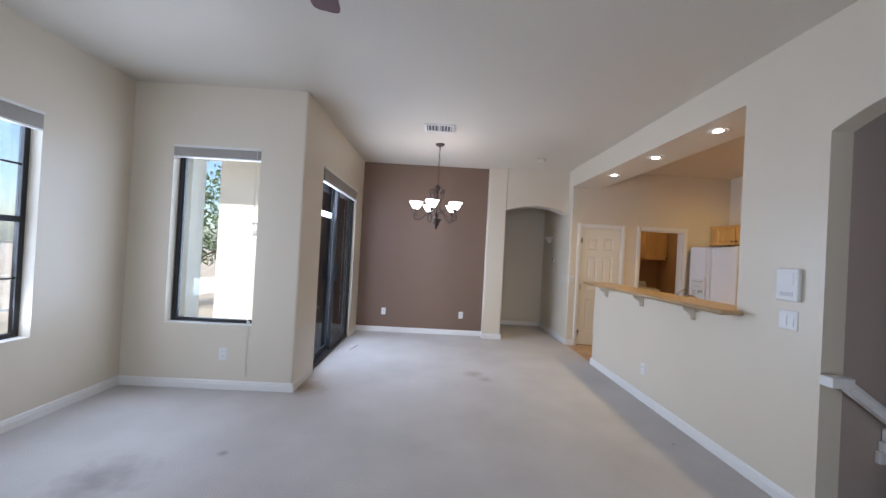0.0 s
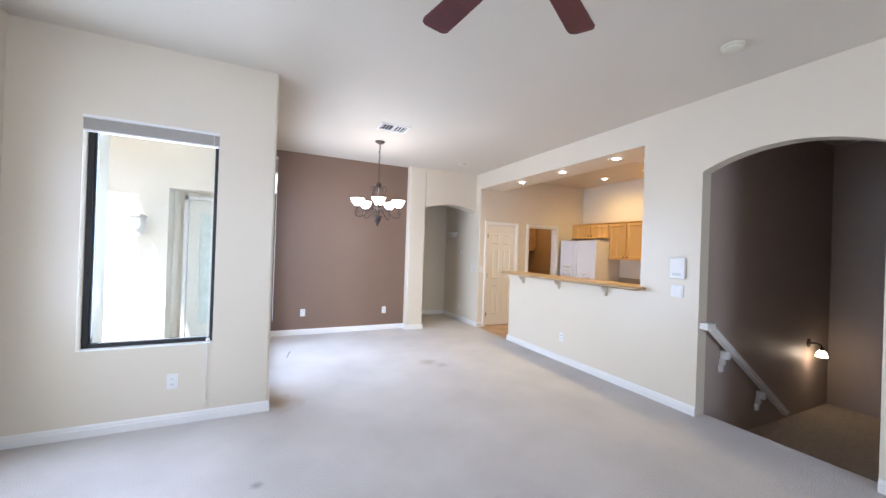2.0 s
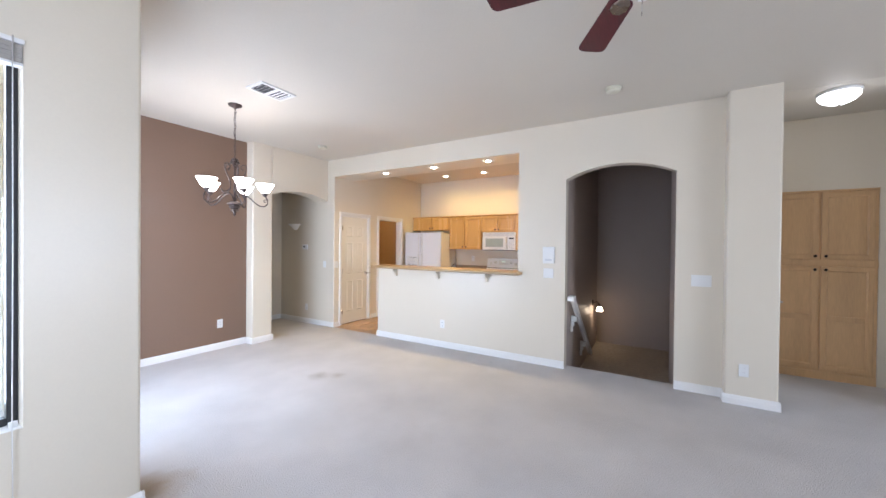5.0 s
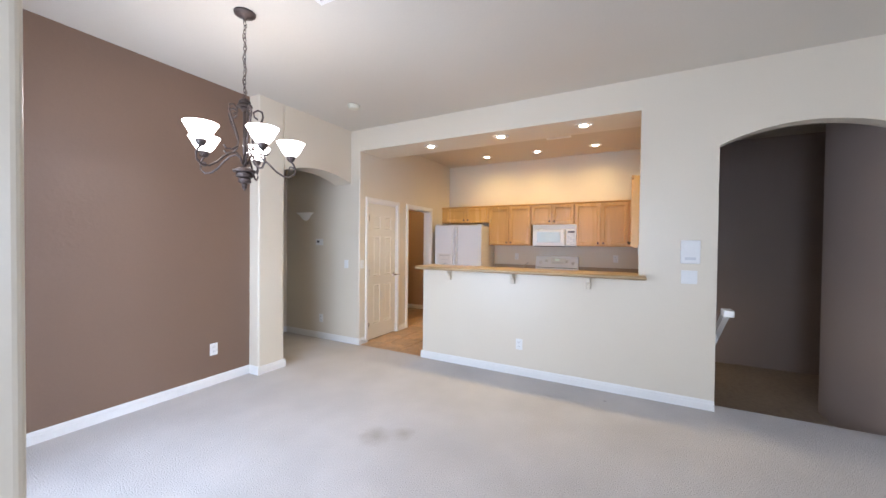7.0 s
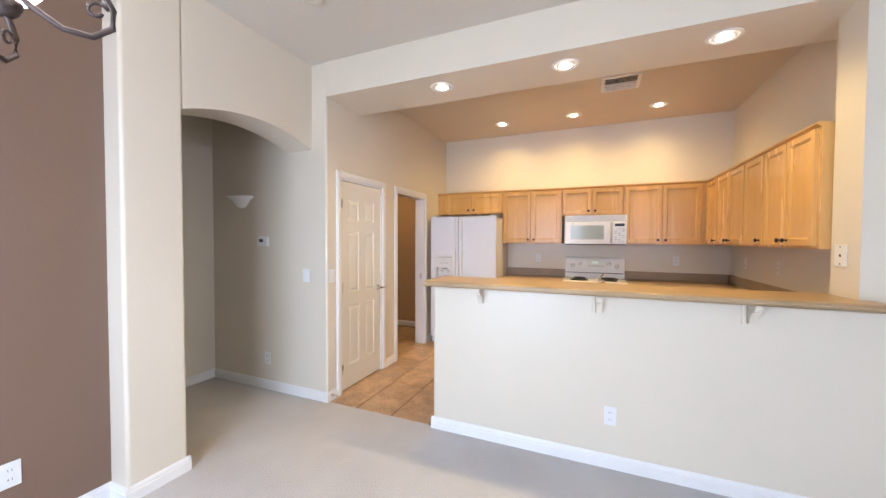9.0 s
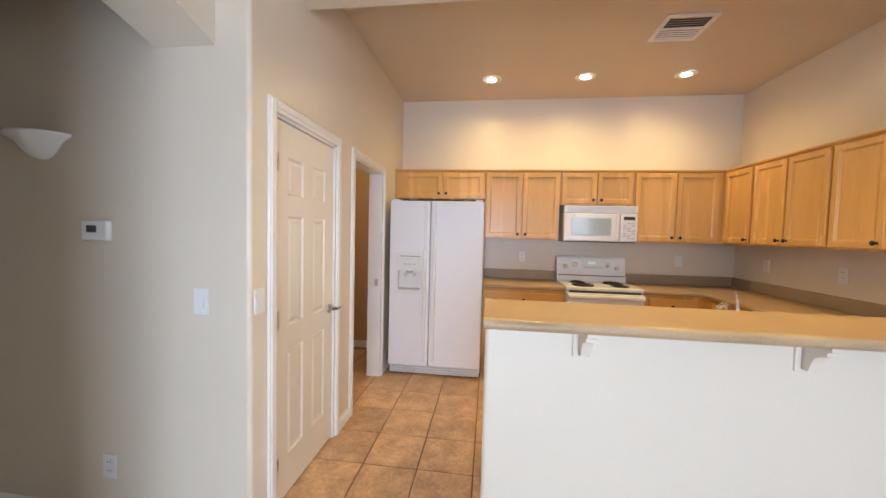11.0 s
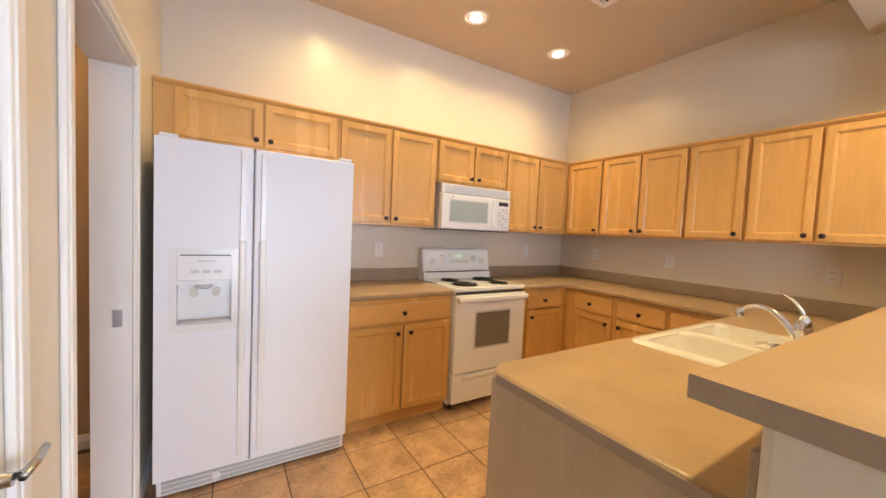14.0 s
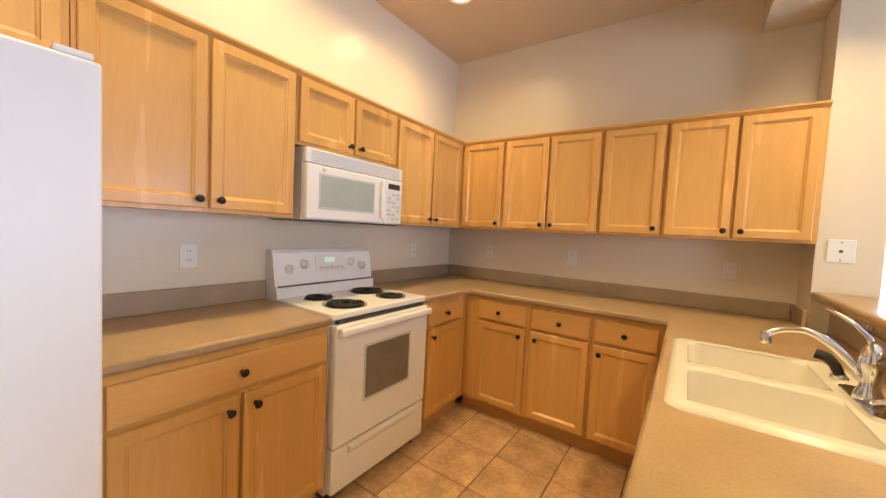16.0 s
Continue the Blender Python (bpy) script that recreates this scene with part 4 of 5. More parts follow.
for x0, x1, y0, y1 in ((-sx + 0.006, -sx + 0.10, -sy + 0.012, sy - 0.012), (sx - 0.04, sx - 0.006, -sy + 0.012, sy - 0.012), (-sx + 0.10, sx - 0.04, -sy + 0.006, -sy + 0.04),
                       (-sx + 0.10, sx - 0.04, sy - 0.04, sy - 0.006), (-sx + 0.10, sx - 0.04, -0.024, 0.024)):
    box(rim, x0, x1, y0, y1, -0.03, deck)
part("rim", rim, SINKWHITE, sk)
for x0, x1, y0, y1 in bowls:
    bw = bmesh.new()
    loops = [[(p[0], p[1], z) for p in rrect(x0 + i, x1 - i, y0 + i, y1 - i, r)] for i, z, r in
             ((-0.004, 0.0125, 0.045), (0.002, 0.010, 0.05), (0.006, 0.0, 0.055), (0.014, -0.115, 0.06), (0.03, -0.150, 0.07), (0.07, -0.164, 0.06))]
    loft(bw, loops)
    b = part("bowl", bw, SINKWHITE, sk)
    part("drain", lathe(bmesh.new(), [(0.04, -0.1635), (0.036, -0.160), (0.02, -0.162), (0.001, -0.1625)], 18, ((x0 + x1) / 2, (y0 + y1) / 2, 0)), CHROME, b, "steel drain basket")

fc = thing("kitchen_faucet", "chrome single-lever faucet with an arched spout", "faucet", (2.828, 4.19, CT1 + 0.012))
part("deck_plate", prism(rrect(-0.03, 0.03, -0.13, 0.13, 0.029), "z", 0, 0.012), CHROME, fc)
part("body", lathe(bmesh.new(), [(0.032, 0.01), (0.028, 0.03), (0.020, 0.05), (0.021, 0.09), (0.026, 0.10), (0.026, 0.125), (0.019, 0.15), (0.010, 0.165), (0.001, 0.168)], 20), CHROME, fc)
arc = [(0.015 + 0.19 * t, -0.05 * t, 0.075 + 0.30 * t - 0.235 * t * t) for t in [k / 14 for k in range(15)]]
spt = part("spout", tube(bmesh.new(), arc, 0.0115, 12, 0.009), CHROME, fc)
part("nozzle", lathe(bmesh.new(), [(0.012, -0.03), (0.0145, -0.026), (0.0145, 0.006), (0.008, 0.012)], 14, (0.205, -0.05, 0.140)), CHROME, spt)
part("lever", tube(bmesh.new(), [(0.0, 0.0, 0.155), (0.008, -0.006, 0.18), (0.035, -0.02, 0.212), (0.085, -0.04, 0.240)], 0.0085, 10, 0.0045), CHROME, fc)
sd = thing("soap_dispenser", "chrome deck soap dispenser beside the faucet", "soap dispenser", (2.835, 4.42, CT1 + 0.012))
part("base", lathe(bmesh.new(), [(0.026, 0), (0.022, 0.012), (0.014, 0.02), (0.013, 0.06), (0.017, 0.066), (0.017, 0.085), (0.004, 0.09)], 16), CHROME, sd)
part("pump_spout", tube(bmesh.new(), [(0, 0, 0.08), (0.03, 0, 0.085), (0.055, 0, 0.075)], 0.007, 8, 0.005), CHROME, sd)
sp2 = thing("side_sprayer", "black and chrome side sprayer resting on the sink deck", "sprayer", (2.83, 3.98, CT1 + 0.012))
part("base", lathe(bmesh.new(), [(0.024, 0), (0.022, 0.012), (0.015, 0.02)], 16), CHROME, sp2)
part("head", tube(bmesh.new(), [(0, 0, 0.015), (0.012, 0.0, 0.045), (0.03, 0.0, 0.065), (0.055, -0.01, 0.07)], 0.014, 10, 0.018), BLACK, sp2)

# ---- appliances ----
fr = thing("refrigerator", "white textured side-by-side refrigerator with ice dispenser", "refrigerator", (XK - 0.005, 6.26, 0), -90)
FW, FD, FH = 0.905, 0.66, 1.705
part("cabinet", B(0.003, FW - 0.003, -FD + 0.062, 0, 0.03, FH - 0.012, bevel=0.006), APPL, fr)
part("base_grille", B(0.01, FW - 0.01, -FD + 0.02, -FD + 0.055, 0.012, 0.088, bevel=0.004), APPL2, fr)
for k in range(6):
    part("grille_slat", B(0.03, FW - 0.03, -FD + 0.012, -FD + 0.02, 0.018 + k * 0.0115, 0.0245 + k * 0.0115), APPLG if k % 2 else APPL2, fr)
part("grille_badge", lathe(bmesh.new(), [(0.022, 0), (0.022, 0.006), (0.001, 0.007)], 16, (0.25, -FD + 0.014, 0.05), "y"), APPL2, fr)
SPLIT = 0.395
for x0, x1, nm in ((0.0, SPLIT - 0.003, "freezer_door"), (SPLIT + 0.003, FW, "fridge_door")):
    if nm == "freezer_door":
        bm = bmesh.new()
        for a, b, c, d in pieces(x0, x1, 0.095, FH, [(0.085, 0.305, 0.84, 1.03)]):
            box(bm, a, b, -FD, -FD + 0.058, c, d)
    else:
        bm = B(x0, x1, -FD, -FD + 0.058, 0.095, FH, bevel=0.01, seg=3)
    d = part(nm, bm, APPL, fr)
    hx = SPLIT - 0.045 if nm == "freezer_door" else SPLIT + 0.045
    hb = prism(rrect(hx - 0.016, hx + 0.016, -FD - 0.03, -FD + 0.004, 0.013), "z", 0.62, 1.24)
    h = part("handle", hb, APPL2, d)
    part("handle_trim", B(hx - 0.013, hx + 0.013, -FD - 0.012, -FD + 0.003, 0.14, 0.62, bevel=0.004), APPL2, d)
    part("handle_trim", B(hx - 0.013, hx + 0.013, -FD - 0.012, -FD + 0.003, 1.24, FH - 0.02, bevel=0.004), APPL2, d)
    part("hinge_cover", B(x0 + 0.015 if nm == "freezer_door" else x1 - 0.085, x0 + 0.085 if nm == "freezer_door" else x1 - 0.015, -FD + 0.005, -FD + 0.13, FH, FH + 0.018, bevel=0.005), APPL2, d)
dsp = part("dispenser_surround", wall_y(0.055, 0.335, -FD - 0.008, -FD + 0.002, 0.80, 1.20, [(0.085, 0.305, 0.84, 1.03)]), APPL2, fr)
part("recess", wall_y(0.084, 0.306, -FD + 0.055, -FD + 0.060, 0.83, 1.04), APPL2, dsp)
part("control_strip", B(0.085, 0.305, -FD - 0.013, -FD - 0.008, 1.05, 1.17, bevel=0.003), APPL2, dsp)
part("control_shadow_line", B(0.10, 0.30, -FD - 0.0142, -FD - 0.0125, 1.168, 1.173), SLOT, dsp)
part("badge", B(0.165, 0.235, -FD - 0.0142, -FD - 0.0125, 1.140, 1.147), APPLG, dsp)
for k in range(3):
    part("button", B(0.14 + k * 0.045, 0.172 + k * 0.045, -FD - 0.015, -FD - 0.0125, 1.085, 1.10, bevel=0.001), APPLG, dsp)
for x in (0.15, 0.24):
    part("paddle", prism(rrect(x - 0.018, x + 0.018, 0.965, 1.005, 0.012, 3), "y", -FD + 0.034, -FD + 0.042), AGED, dsp, "cream dispenser paddle")
part("nozzle", lathe(bmesh.new(), [(0.038, 1.032), (0.034, 1.012), (0.022, 1.004), (0.001, 1.002)], 18, (0.19, -FD + 0.034, 0)), APPLG, dsp, "grey dispenser nozzle")
part("drip_tray", B(0.09, 0.30, -FD - 0.012, -FD + 0.05, 0.838, 0.852, bevel=0.003), APPLG, dsp)

rg = thing("electric_range", "white freestanding electric range with four black coil burners", "cooker", (XK - 0.005, 4.563, 0), -90)
RW, RD = 0.700, 0.575
part("body", B(0.002, RW - 0.002, -RD + 0.03, -0.002, 0.045, 0.905), APPL2, rg)
tb = B(0, RW, -RD, -0.05, 0.893, 0.925, bevel=0.008, seg=3)
part("cooktop", tb, APPL2, rg)
bgp = [(-0.0, 0.90), (-0.115, 0.925), (-0.105, 0.985), (-0.092, 0.988), (-0.060, 1.165), (-0.045, 1.182), (0, 1.182)]
bgu = part("backguard", prism(bgp, "x", 0.0, RW), APPL, rg)
tilt = 0.032 / 0.177


def panel_y(z):
    return -0.092 + (z - 0.988) * tilt


part("backguard_slot", B(0.01, RW - 0.01, -0.108, -0.1, 0.983, 0.991), SLOT, bgu)
part("control_panel", prism([(panel_y(1.05) - 0.003, 1.05), (panel_y(1.15) - 0.003, 1.15), (panel_y(1.15) + 0.002, 1.15), (panel_y(1.05) + 0.002, 1.05)], "x", 0.26, 0.50), APPL2, bgu)
part("clock_display", prism([(panel_y(1.105) - 0.005, 1.105), (panel_y(1.135) - 0.005, 1.135), (panel_y(1.135), 1.135), (panel_y(1.105), 1.105)], "x", 0.325, 0.40), GREENLED, bgu, "small green clock display")
for k in range(5):
    part("button", prism([(panel_y(1.065) - 0.005, 1.065), (panel_y(1.08) - 0.005, 1.08), (panel_y(1.08), 1.08), (panel_y(1.065), 1.065)], "x", 0.285 + k * 0.038, 0.312 + k * 0.038), APPLG, bgu)
for x, z in ((0.09, 1.075), (0.185, 1.10), (0.525, 1.10), (0.615, 1.075)):
    kb = part("knob", lathe(bmesh.new(), [(0.027, -0.002), (0.027, 0.004), (0.020, 0.010), (0.019, 0.024), (0.001, 0.026)], 20, (x, panel_y(z), z), "y"), APPL2, bgu, "white dial knob")
    part("pointer", B(x - 0.004, x + 0.004, panel_y(z) - 0.036, panel_y(z) - 0.018, z - 0.019, z + 0.019, bevel=0.002), APPL2, kb)
for x, y, r in ((0.18, -0.44, 0.095), (0.18, -0.22, 0.072), (0.525, -0.44, 0.072), (0.525, -0.23, 0.095)):
    bu = part("drip_pan", lathe(bmesh.new(), [(r + 0.020, 0.925), (r + 0.018, 0.9285), (r + 0.008, 0.927), (r, 0.921), (0.02, 0.919), (0.001, 0.919)], 28, (x, y, 0)), CHROME, rg, "chrome drip pan")
    sp = []
    turns = 4 if r > 0.08 else 3
    for k in range(turns * 22 + 1):
        a = k / 22 * 2 * math.pi
        rr = 0.018 + (r - 0.018) * k / (turns * 22)
        sp.append((x + rr * math.cos(a), y + rr * math.sin(a), 0.933))
    part("coil", tube(bmesh.new(), sp, 0.0068, 6), COIL, bu, "black spiral heating coil")
    part("coil_plate", lathe(bmesh.new(), [(r + 0.004, 0.9245), (r + 0.004, 0.9255), (0.001, 0.9255)], 24, (x, y, 0)), COIL, bu)
od = part("oven_door", B(0.006, RW - 0.006, -RD - 0.022, -RD + 0.03, 0.285, 0.872, bevel=0.008, seg=3), APPL2, rg)
part("oven_window", prism(rrect(0.195, 0.525, 0.47, 0.735, 0.012), "y", -RD - 0.0245, -RD - 0.015), DARKGLASS, od, "smoked oven window, its reflection lightened into the colour")
part("window_trim", B(0.18, 0.54, -RD - 0.0232, -RD - 0.018, 0.455, 0.75, bevel=0.002), APPLG, od)
part("handle", prism(rrect(-RD - 0.058, -RD - 0.028, 0.822, 0.862, 0.014), "x", 0.012, RW - 0.012), APPL2, od)
for x in (0.012, RW - 0.05):
    part("handle_bracket", B(x, x + 0.038, -RD - 0.04, -RD - 0.018, 0.826, 0.858, bevel=0.004), APPL2, od)
part("vent_gap", B(0.03, RW - 0.03, -RD - 0.004, -RD + 0.02, 0.874, 0.889), SLOT, rg)
dr = part("storage_drawer", B(0.006, RW - 0.006, -RD - 0.018, -RD + 0.03, 0.06, 0.272, bevel=0.008, seg=3), APPL2, rg)
part("drawer_lip", prism([(-RD - 0.018, 0.272), (-RD - 0.034, 0.262), (-RD - 0.030, 0.245), (-RD - 0.018, 0.225)], "x", 0.10, RW - 0.10), APPL2, dr)
for x in (0.04, RW - 0.04):
    for y in (-RD + 0.05, -0.06):
        part("foot", lathe(bmesh.new(), [(0.02, 0), (0.02, 0.012), (0.01, 0.018), (0.01, 0.05)], 12, (x, y, 0)), BLACK, rg, "black levelling foot")

mw = thing("microwave", "white over-the-range microwave with grey window", "microwave", (XK, 4.5615, 1.347), -90)
MW, MD, MH = 0.700, 0.335, 0.364
part("body", B(0, MW, -MD + 0.03, -0.001, 0.006, MH), APPL2, mw)
part("underside", B(0.01, MW - 0.01, -MD + 0.02, -0.004, 0, 0.008), SLOT, mw)
gr = part("vent_grille", B(0, MW, -MD - 0.004, -MD + 0.032, MH - 0.075, MH - 0.002, bevel=0.006), APPL2, mw)
for k in range(5):
    part("louvre", B(0.03, MW - 0.03, -MD - 0.0065, -MD - 0.002, MH - 0.066 + k * 0.0115, MH - 0.060 + k * 0.0115), APPLG, gr)
dm = part("door", B(0.002, 0.535, -MD - 0.014, -MD + 0.03, 0.012, MH - 0.08, bevel=0.009, seg=3), APPL2, mw)
part("window", prism(rrect(0.08, 0.445, 0.075, 0.235, 0.008), "y", -MD - 0.0165, -MD - 0.008), MWGLASS, dm, "grey mesh window with a greenish reflection in its colour")
part("window_trim", B(0.07, 0.455, -MD - 0.0152, -MD - 0.010, 0.065, 0.245, bevel=0.001), APPLG, dm)
part("handle", prism(rrect(0.492, 0.522, -MD - 0.045, -MD - 0.016, 0.012), "z", 0.04, 0.26), APPL2, dm)
for z in (0.05, 0.24):
    part("handle_post", B(0.499, 0.515, -MD - 0.03, -MD - 0.012, z - 0.01, z + 0.01), APPL2, dm)
cp = part("control_panel", B(0.540, MW - 0.002, -MD - 0.012, -MD + 0.03, 0.012, MH - 0.08, bevel=0.009, seg=3), APPL2, mw)
part("display", B(0.568, 0.672, -MD - 0.0135, -MD - 0.011, 0.225, 0.258), BLACK, cp, "black display")
for i in range(3):
    for j in range(7):
        part("button", B(0.563 + i * 0.040, 0.595 + i * 0.040, -MD - 0.0132, -MD - 0.011, 0.035 + j * 0.025, 0.052 + j * 0.025), APPLG if (i + j) % 3 else PLATE, cp)
part("badge", lathe(bmesh.new(), [(0.012, 0), (0.011, 0.001), (0.001, 0.0015)], 12, (0.10, -MD - 0.0135, 0.262), "y"), APPLG, dm)

# ---- hall cupboard, laundry ----
hc = thing("hall_cupboard", "tall maple built-in linen cupboard with four doors", "cupboard", (3.66, 0.413, 0), -90)
part("body", B(0, 0.87, 0.002, 0.30, 0.0, 2.083), HALLWOOD, hc)
part("plinth", B(0.0, 0.87, -0.006, 0.002, 0.0, 0.085, bevel=0.002), HALLWOOD, hc)
for i in range(2):
    x0 = 0.015 + i * 0.425
    for z0, z1, rails in ((0.115, 1.245, True), (1.325, 2.05, False)):
        if rails:
            d = part("door", raised_front(bmesh.new(), x0, x0 + 0.40, z0, z1, 0.0015, frame=0.06), HALLWOOD, hc)
            part("mid_rail", B(x0 + 0.06, x0 + 0.34, -0.0185, -0.006, 0.65, 0.71, bevel=0.003), HALLWOOD, d)
        else:
            d = part("door", raised_front(bmesh.new(), x0, x0 + 0.40, z0, z1, 0.0015, frame=0.06), HALLWOOD, hc)
        kx = x0 + 0.37 if i == 0 else x0 + 0.03
        knob(d, kx, -0.0205, z1 - 0.035 if rails else z0 + 0.035)
part("mid_strip", B(0.0, 0.87, -0.004, 0.002, 1.25, 1.32), HALLWOOD, hc)
part("cornice", B(-0.0, 0.87, -0.016, 0.002, 2.062, 2.083, bevel=0.003), HALLWOOD, hc)

lc = upper_cabinet((3.75, 8.2, 1.48), 0, 1.40, 0.72, 0.32, 3, "orange-toned maple laundry wall cabinet", group="laundry cabinets", mat=HALLWOOD)
ws = thing("washing_machine", "white top-loading washing machine in the laundry", "washing machine", (4.45, 7.80, 0))
part("body", B(-0.34, 0.34, -0.32, 0.32, 0.02, 0.90, bevel=0.012), APPL2, ws)
part("lid", B(-0.28, 0.28, -0.30, 0.12, 0.90, 0.915, bevel=0.006), APPL2, ws)
part("console", prism([(0.16, 0.90), (0.20, 1.02), (0.32, 1.02), (0.32, 0.90)], "x", -0.34, 0.34), APPL2, ws)
for x in (-0.2, 0.0, 0.2):
    part("dial", lathe(bmesh.new(), [(0.03, 0), (0.025, 0.02), (0.001, 0.022)], 16, (x, 0.178, 0.96), "y"), APPLG, ws)

ll = thing("laundry_light", "lit white glass laundry ceiling light", "ceiling light", (4.1, 7.2, ZC - 0.004))
part("pan", lathe(bmesh.new(), [(0.13, 0), (0.13, -0.02)], 24), TRIM, ll)
part("bowl", lathe(bmesh.new(), [(0.125, -0.018), (0.11, -0.06), (0.06, -0.085), (0.001, -0.09)], 24), SCONCEGLOW, ll, "lit glass bowl")
lamp("laundry_bulb", "POINT", (4.1, 7.2, ZC - 0.16), (4.1, 7.2, 0), 7, WARM, radius=0.08)

# ---- stair rails and sconce ----


def handrail(name, pts, wall_dir, label):
    """A moulded rail that follows points, on scrolled brackets fixed in the direction wall_dir."""
    e = thing(name, label, "handrail", pts[0])
    o, wd = Vector(pts[0]), Vector(wall_dir)
    prof = [(-0.022, -0.030), (0.022, -0.030), (0.018, -0.010), (0.030, 0.002), (0.028, 0.020), (0.014, 0.030), (-0.014, 0.030), (-0.028, 0.020), (-0.030, 0.002), (-0.018, -0.010)]
    a, b = Vector(pts[0]) - o, Vector(pts[1]) - o
    d = (b - a).normalized()
    up = (Vector((0, 0, 1)) - d * d.z).normalized()
    bm = bmesh.new()
    rows = [[bm.verts.new(p + wd * u + up * v) for u, v in prof] for p in (a, b)]
    n = len(prof)
    for k in range(n):
        bm.faces.new((rows[0][k], rows[0][(k + 1) % n], rows[1][(k + 1) % n], rows[1][k]))
    bm.faces.new(rows[0])
    bm.faces.new(list(reversed(rows[1])))
    bmesh.ops.recalc_face_normals(bm, faces=bm.faces[:])
    part("rail", bm, TRIM, e)
    part("cap", B(-0.105 if abs(wd.y) > 0.5 else -0.036, 0.02 if abs(wd.y) > 0.5 else 0.036, -0.036, 0.036, -0.02, 0.036, bevel=0.006), TRIM, e)
    for t in (0.23, 0.70):
        p = a + (b - a) * t
        bm = bmesh.new()
        if abs(wd.y) > 0.5:
            box(bm, p.x - 0.022, p.x + 0.022, 0.0, 0.074, p.z - 0.10, p.z - 0.028, bevel=0.006)
            box(bm, p.x - 0.040, p.x + 0.004, 0.03, 0.075, p.z - 0.155, p.z - 0.10, bevel=0.008)
            box(bm, p.x - 0.055, p.x - 0.002, 0.045, 0.0755, p.z - 0.225, p.z - 0.155, bevel=0.008)
        else:
            box(bm, 0.0, 0.074, p.y - 0.022, p.y + 0.022, p.z - 0.11, p.z - 0.028, bevel=0.006)
        part("bracket", bm, TRIM, e)
    return e


handrail("stair_handrail", [(2.53, AL - 0.076, 0.825), (3.98, AL - 0.076, -0.182)], (0, 1, 0), "white painted moulded stair handrail on scrolled wall brackets")
handrail("stair_handrail", [(5.145, 1.30, -0.43), (5.145, -1.2, -2.15)], (1, 0, 0), "white painted handrail of the lower stair flight")

ss = thing("stair_sconce", "small dark metal stair sconce with a lit glass shade", "wall lamp", (4.68, AL, 0.49))
part("backplate", lathe(bmesh.new(), [(0.05, 0), (0.05, 0.012), (0.02, 0.02)], 16, (0, 0, 0), "y"), IRON, ss)
part("arm", tube(bmesh.new(), [(0, -0.015, 0), (0, -0.07, 0.015), (0.0, -0.11, -0.005), (0, -0.115, -0.03)], 0.009), IRON, ss)
part("socket", lathe(bmesh.new(), [(0.018, -0.07), (0.022, -0.03)], 12, (0, -0.115, 0)), IRON, ss)
part("shade", lathe(bmesh.new(), [(0.024, -0.06), (0.04, -0.085), (0.055, -0.13), (0.05, -0.135), (0.02, -0.10)], 18, (0, -0.115, 0)), SCONCEGLOW, ss, "lit frosted glass shade")
lamp("stair_sconce_bulb", "POINT", (4.68, AL - 0.115, 0.32), (4.68, 2.3, 0), 0.5, (1.0, 0.76, 0.5), radius=0.03)

# ---- ceiling lamps, vents, detectors ----


def recessed_lamp(x, y, z, aim_power, cone):
    e = thing("recessed_light", "lit recessed ceiling light with white trim ring", "ceiling light", (x, y, z), group="kitchen recessed lights")
    part("trim_ring", lathe(bmesh.new(), [(0.062, -0.001), (0.062, -0.006), (0.086, -0.006), (0.092, -0.002), (0.092, 0.0)], 28), TRIM, e, "white trim ring")
    part("baffle", lathe(bmesh.new(), [(0.062, -0.006), (0.045, -0.0030)], 28), TRIM, e)
    part("lens", lathe(bmesh.new(), [(0.046, -0.0035), (0.036, -0.010), (0.02, -0.015), (0.001, -0.016)], 24), CANGLOW, e, "glowing reflector bulb")
    lamp("recessed_bulb", "SPOT", (x, y, z - 0.03), (x, y, 0), aim_power, WARM, radius=0.055, cone=cone)
    return e


for y in (5.335, 4.415, 3.53):
    recessed_lamp(2.685, y, BZ, 18.5, 150)
for y in (5.32, 4.46, 3.59):
    recessed_lamp(4.605, y, ZC - 0.004, 19, 162)


def ceiling_vent(x, y, w, d, z, nslat, label):
    e = thing("ceiling_vent", label, "air vent", (x, y, z))
    part("backing", B(-w / 2 + 0.01, w / 2 - 0.01, -d / 2 + 0.01, d / 2 - 0.01, -0.004, 0), SLOT, e)
    fb = bmesh.new()
    for u0, u1, v0, v1 in ((-w / 2, w / 2, -d / 2, -d / 2 + 0.03), (-w / 2, w / 2, d / 2 - 0.03, d / 2), (-w / 2, -w / 2 + 0.03, -d / 2 + 0.03, d / 2 - 0.03),
                           (w / 2 - 0.03, w / 2, -d / 2 + 0.03, d / 2 - 0.03), (-0.008, 0.008, -d / 2 + 0.03, d / 2 - 0.03)):
        box(fb, u0, u1, v0, v1, -0.012, -0.0005)
    part("frame", fb, TRIM, e)
    iw = w - 0.06
    for k in range(nslat):
        x0 = -iw / 2 + (k + 0.5) * iw / nslat
        s = 1 if x0 > 0 else -1
        part("slat", prism([(x0 - 0.005 * s, -0.005), (x0 + 0.003 * s, -0.0105), (x0 + 0.005 * s, -0.010), (x0 - 0.003 * s, -0.0045)], "y", -d / 2 + 0.028, d / 2 - 0.028), TRIM, e)
    return e


ceiling_vent(0.25, 4.71, 0.36, 0.25, ZC, 8, "white metal ceiling air vent with slats")
ceiling_vent(3.84, 4.01, 0.33, 0.33, ZC - 0.004, 10, "white metal kitchen ceiling air vent with slats")


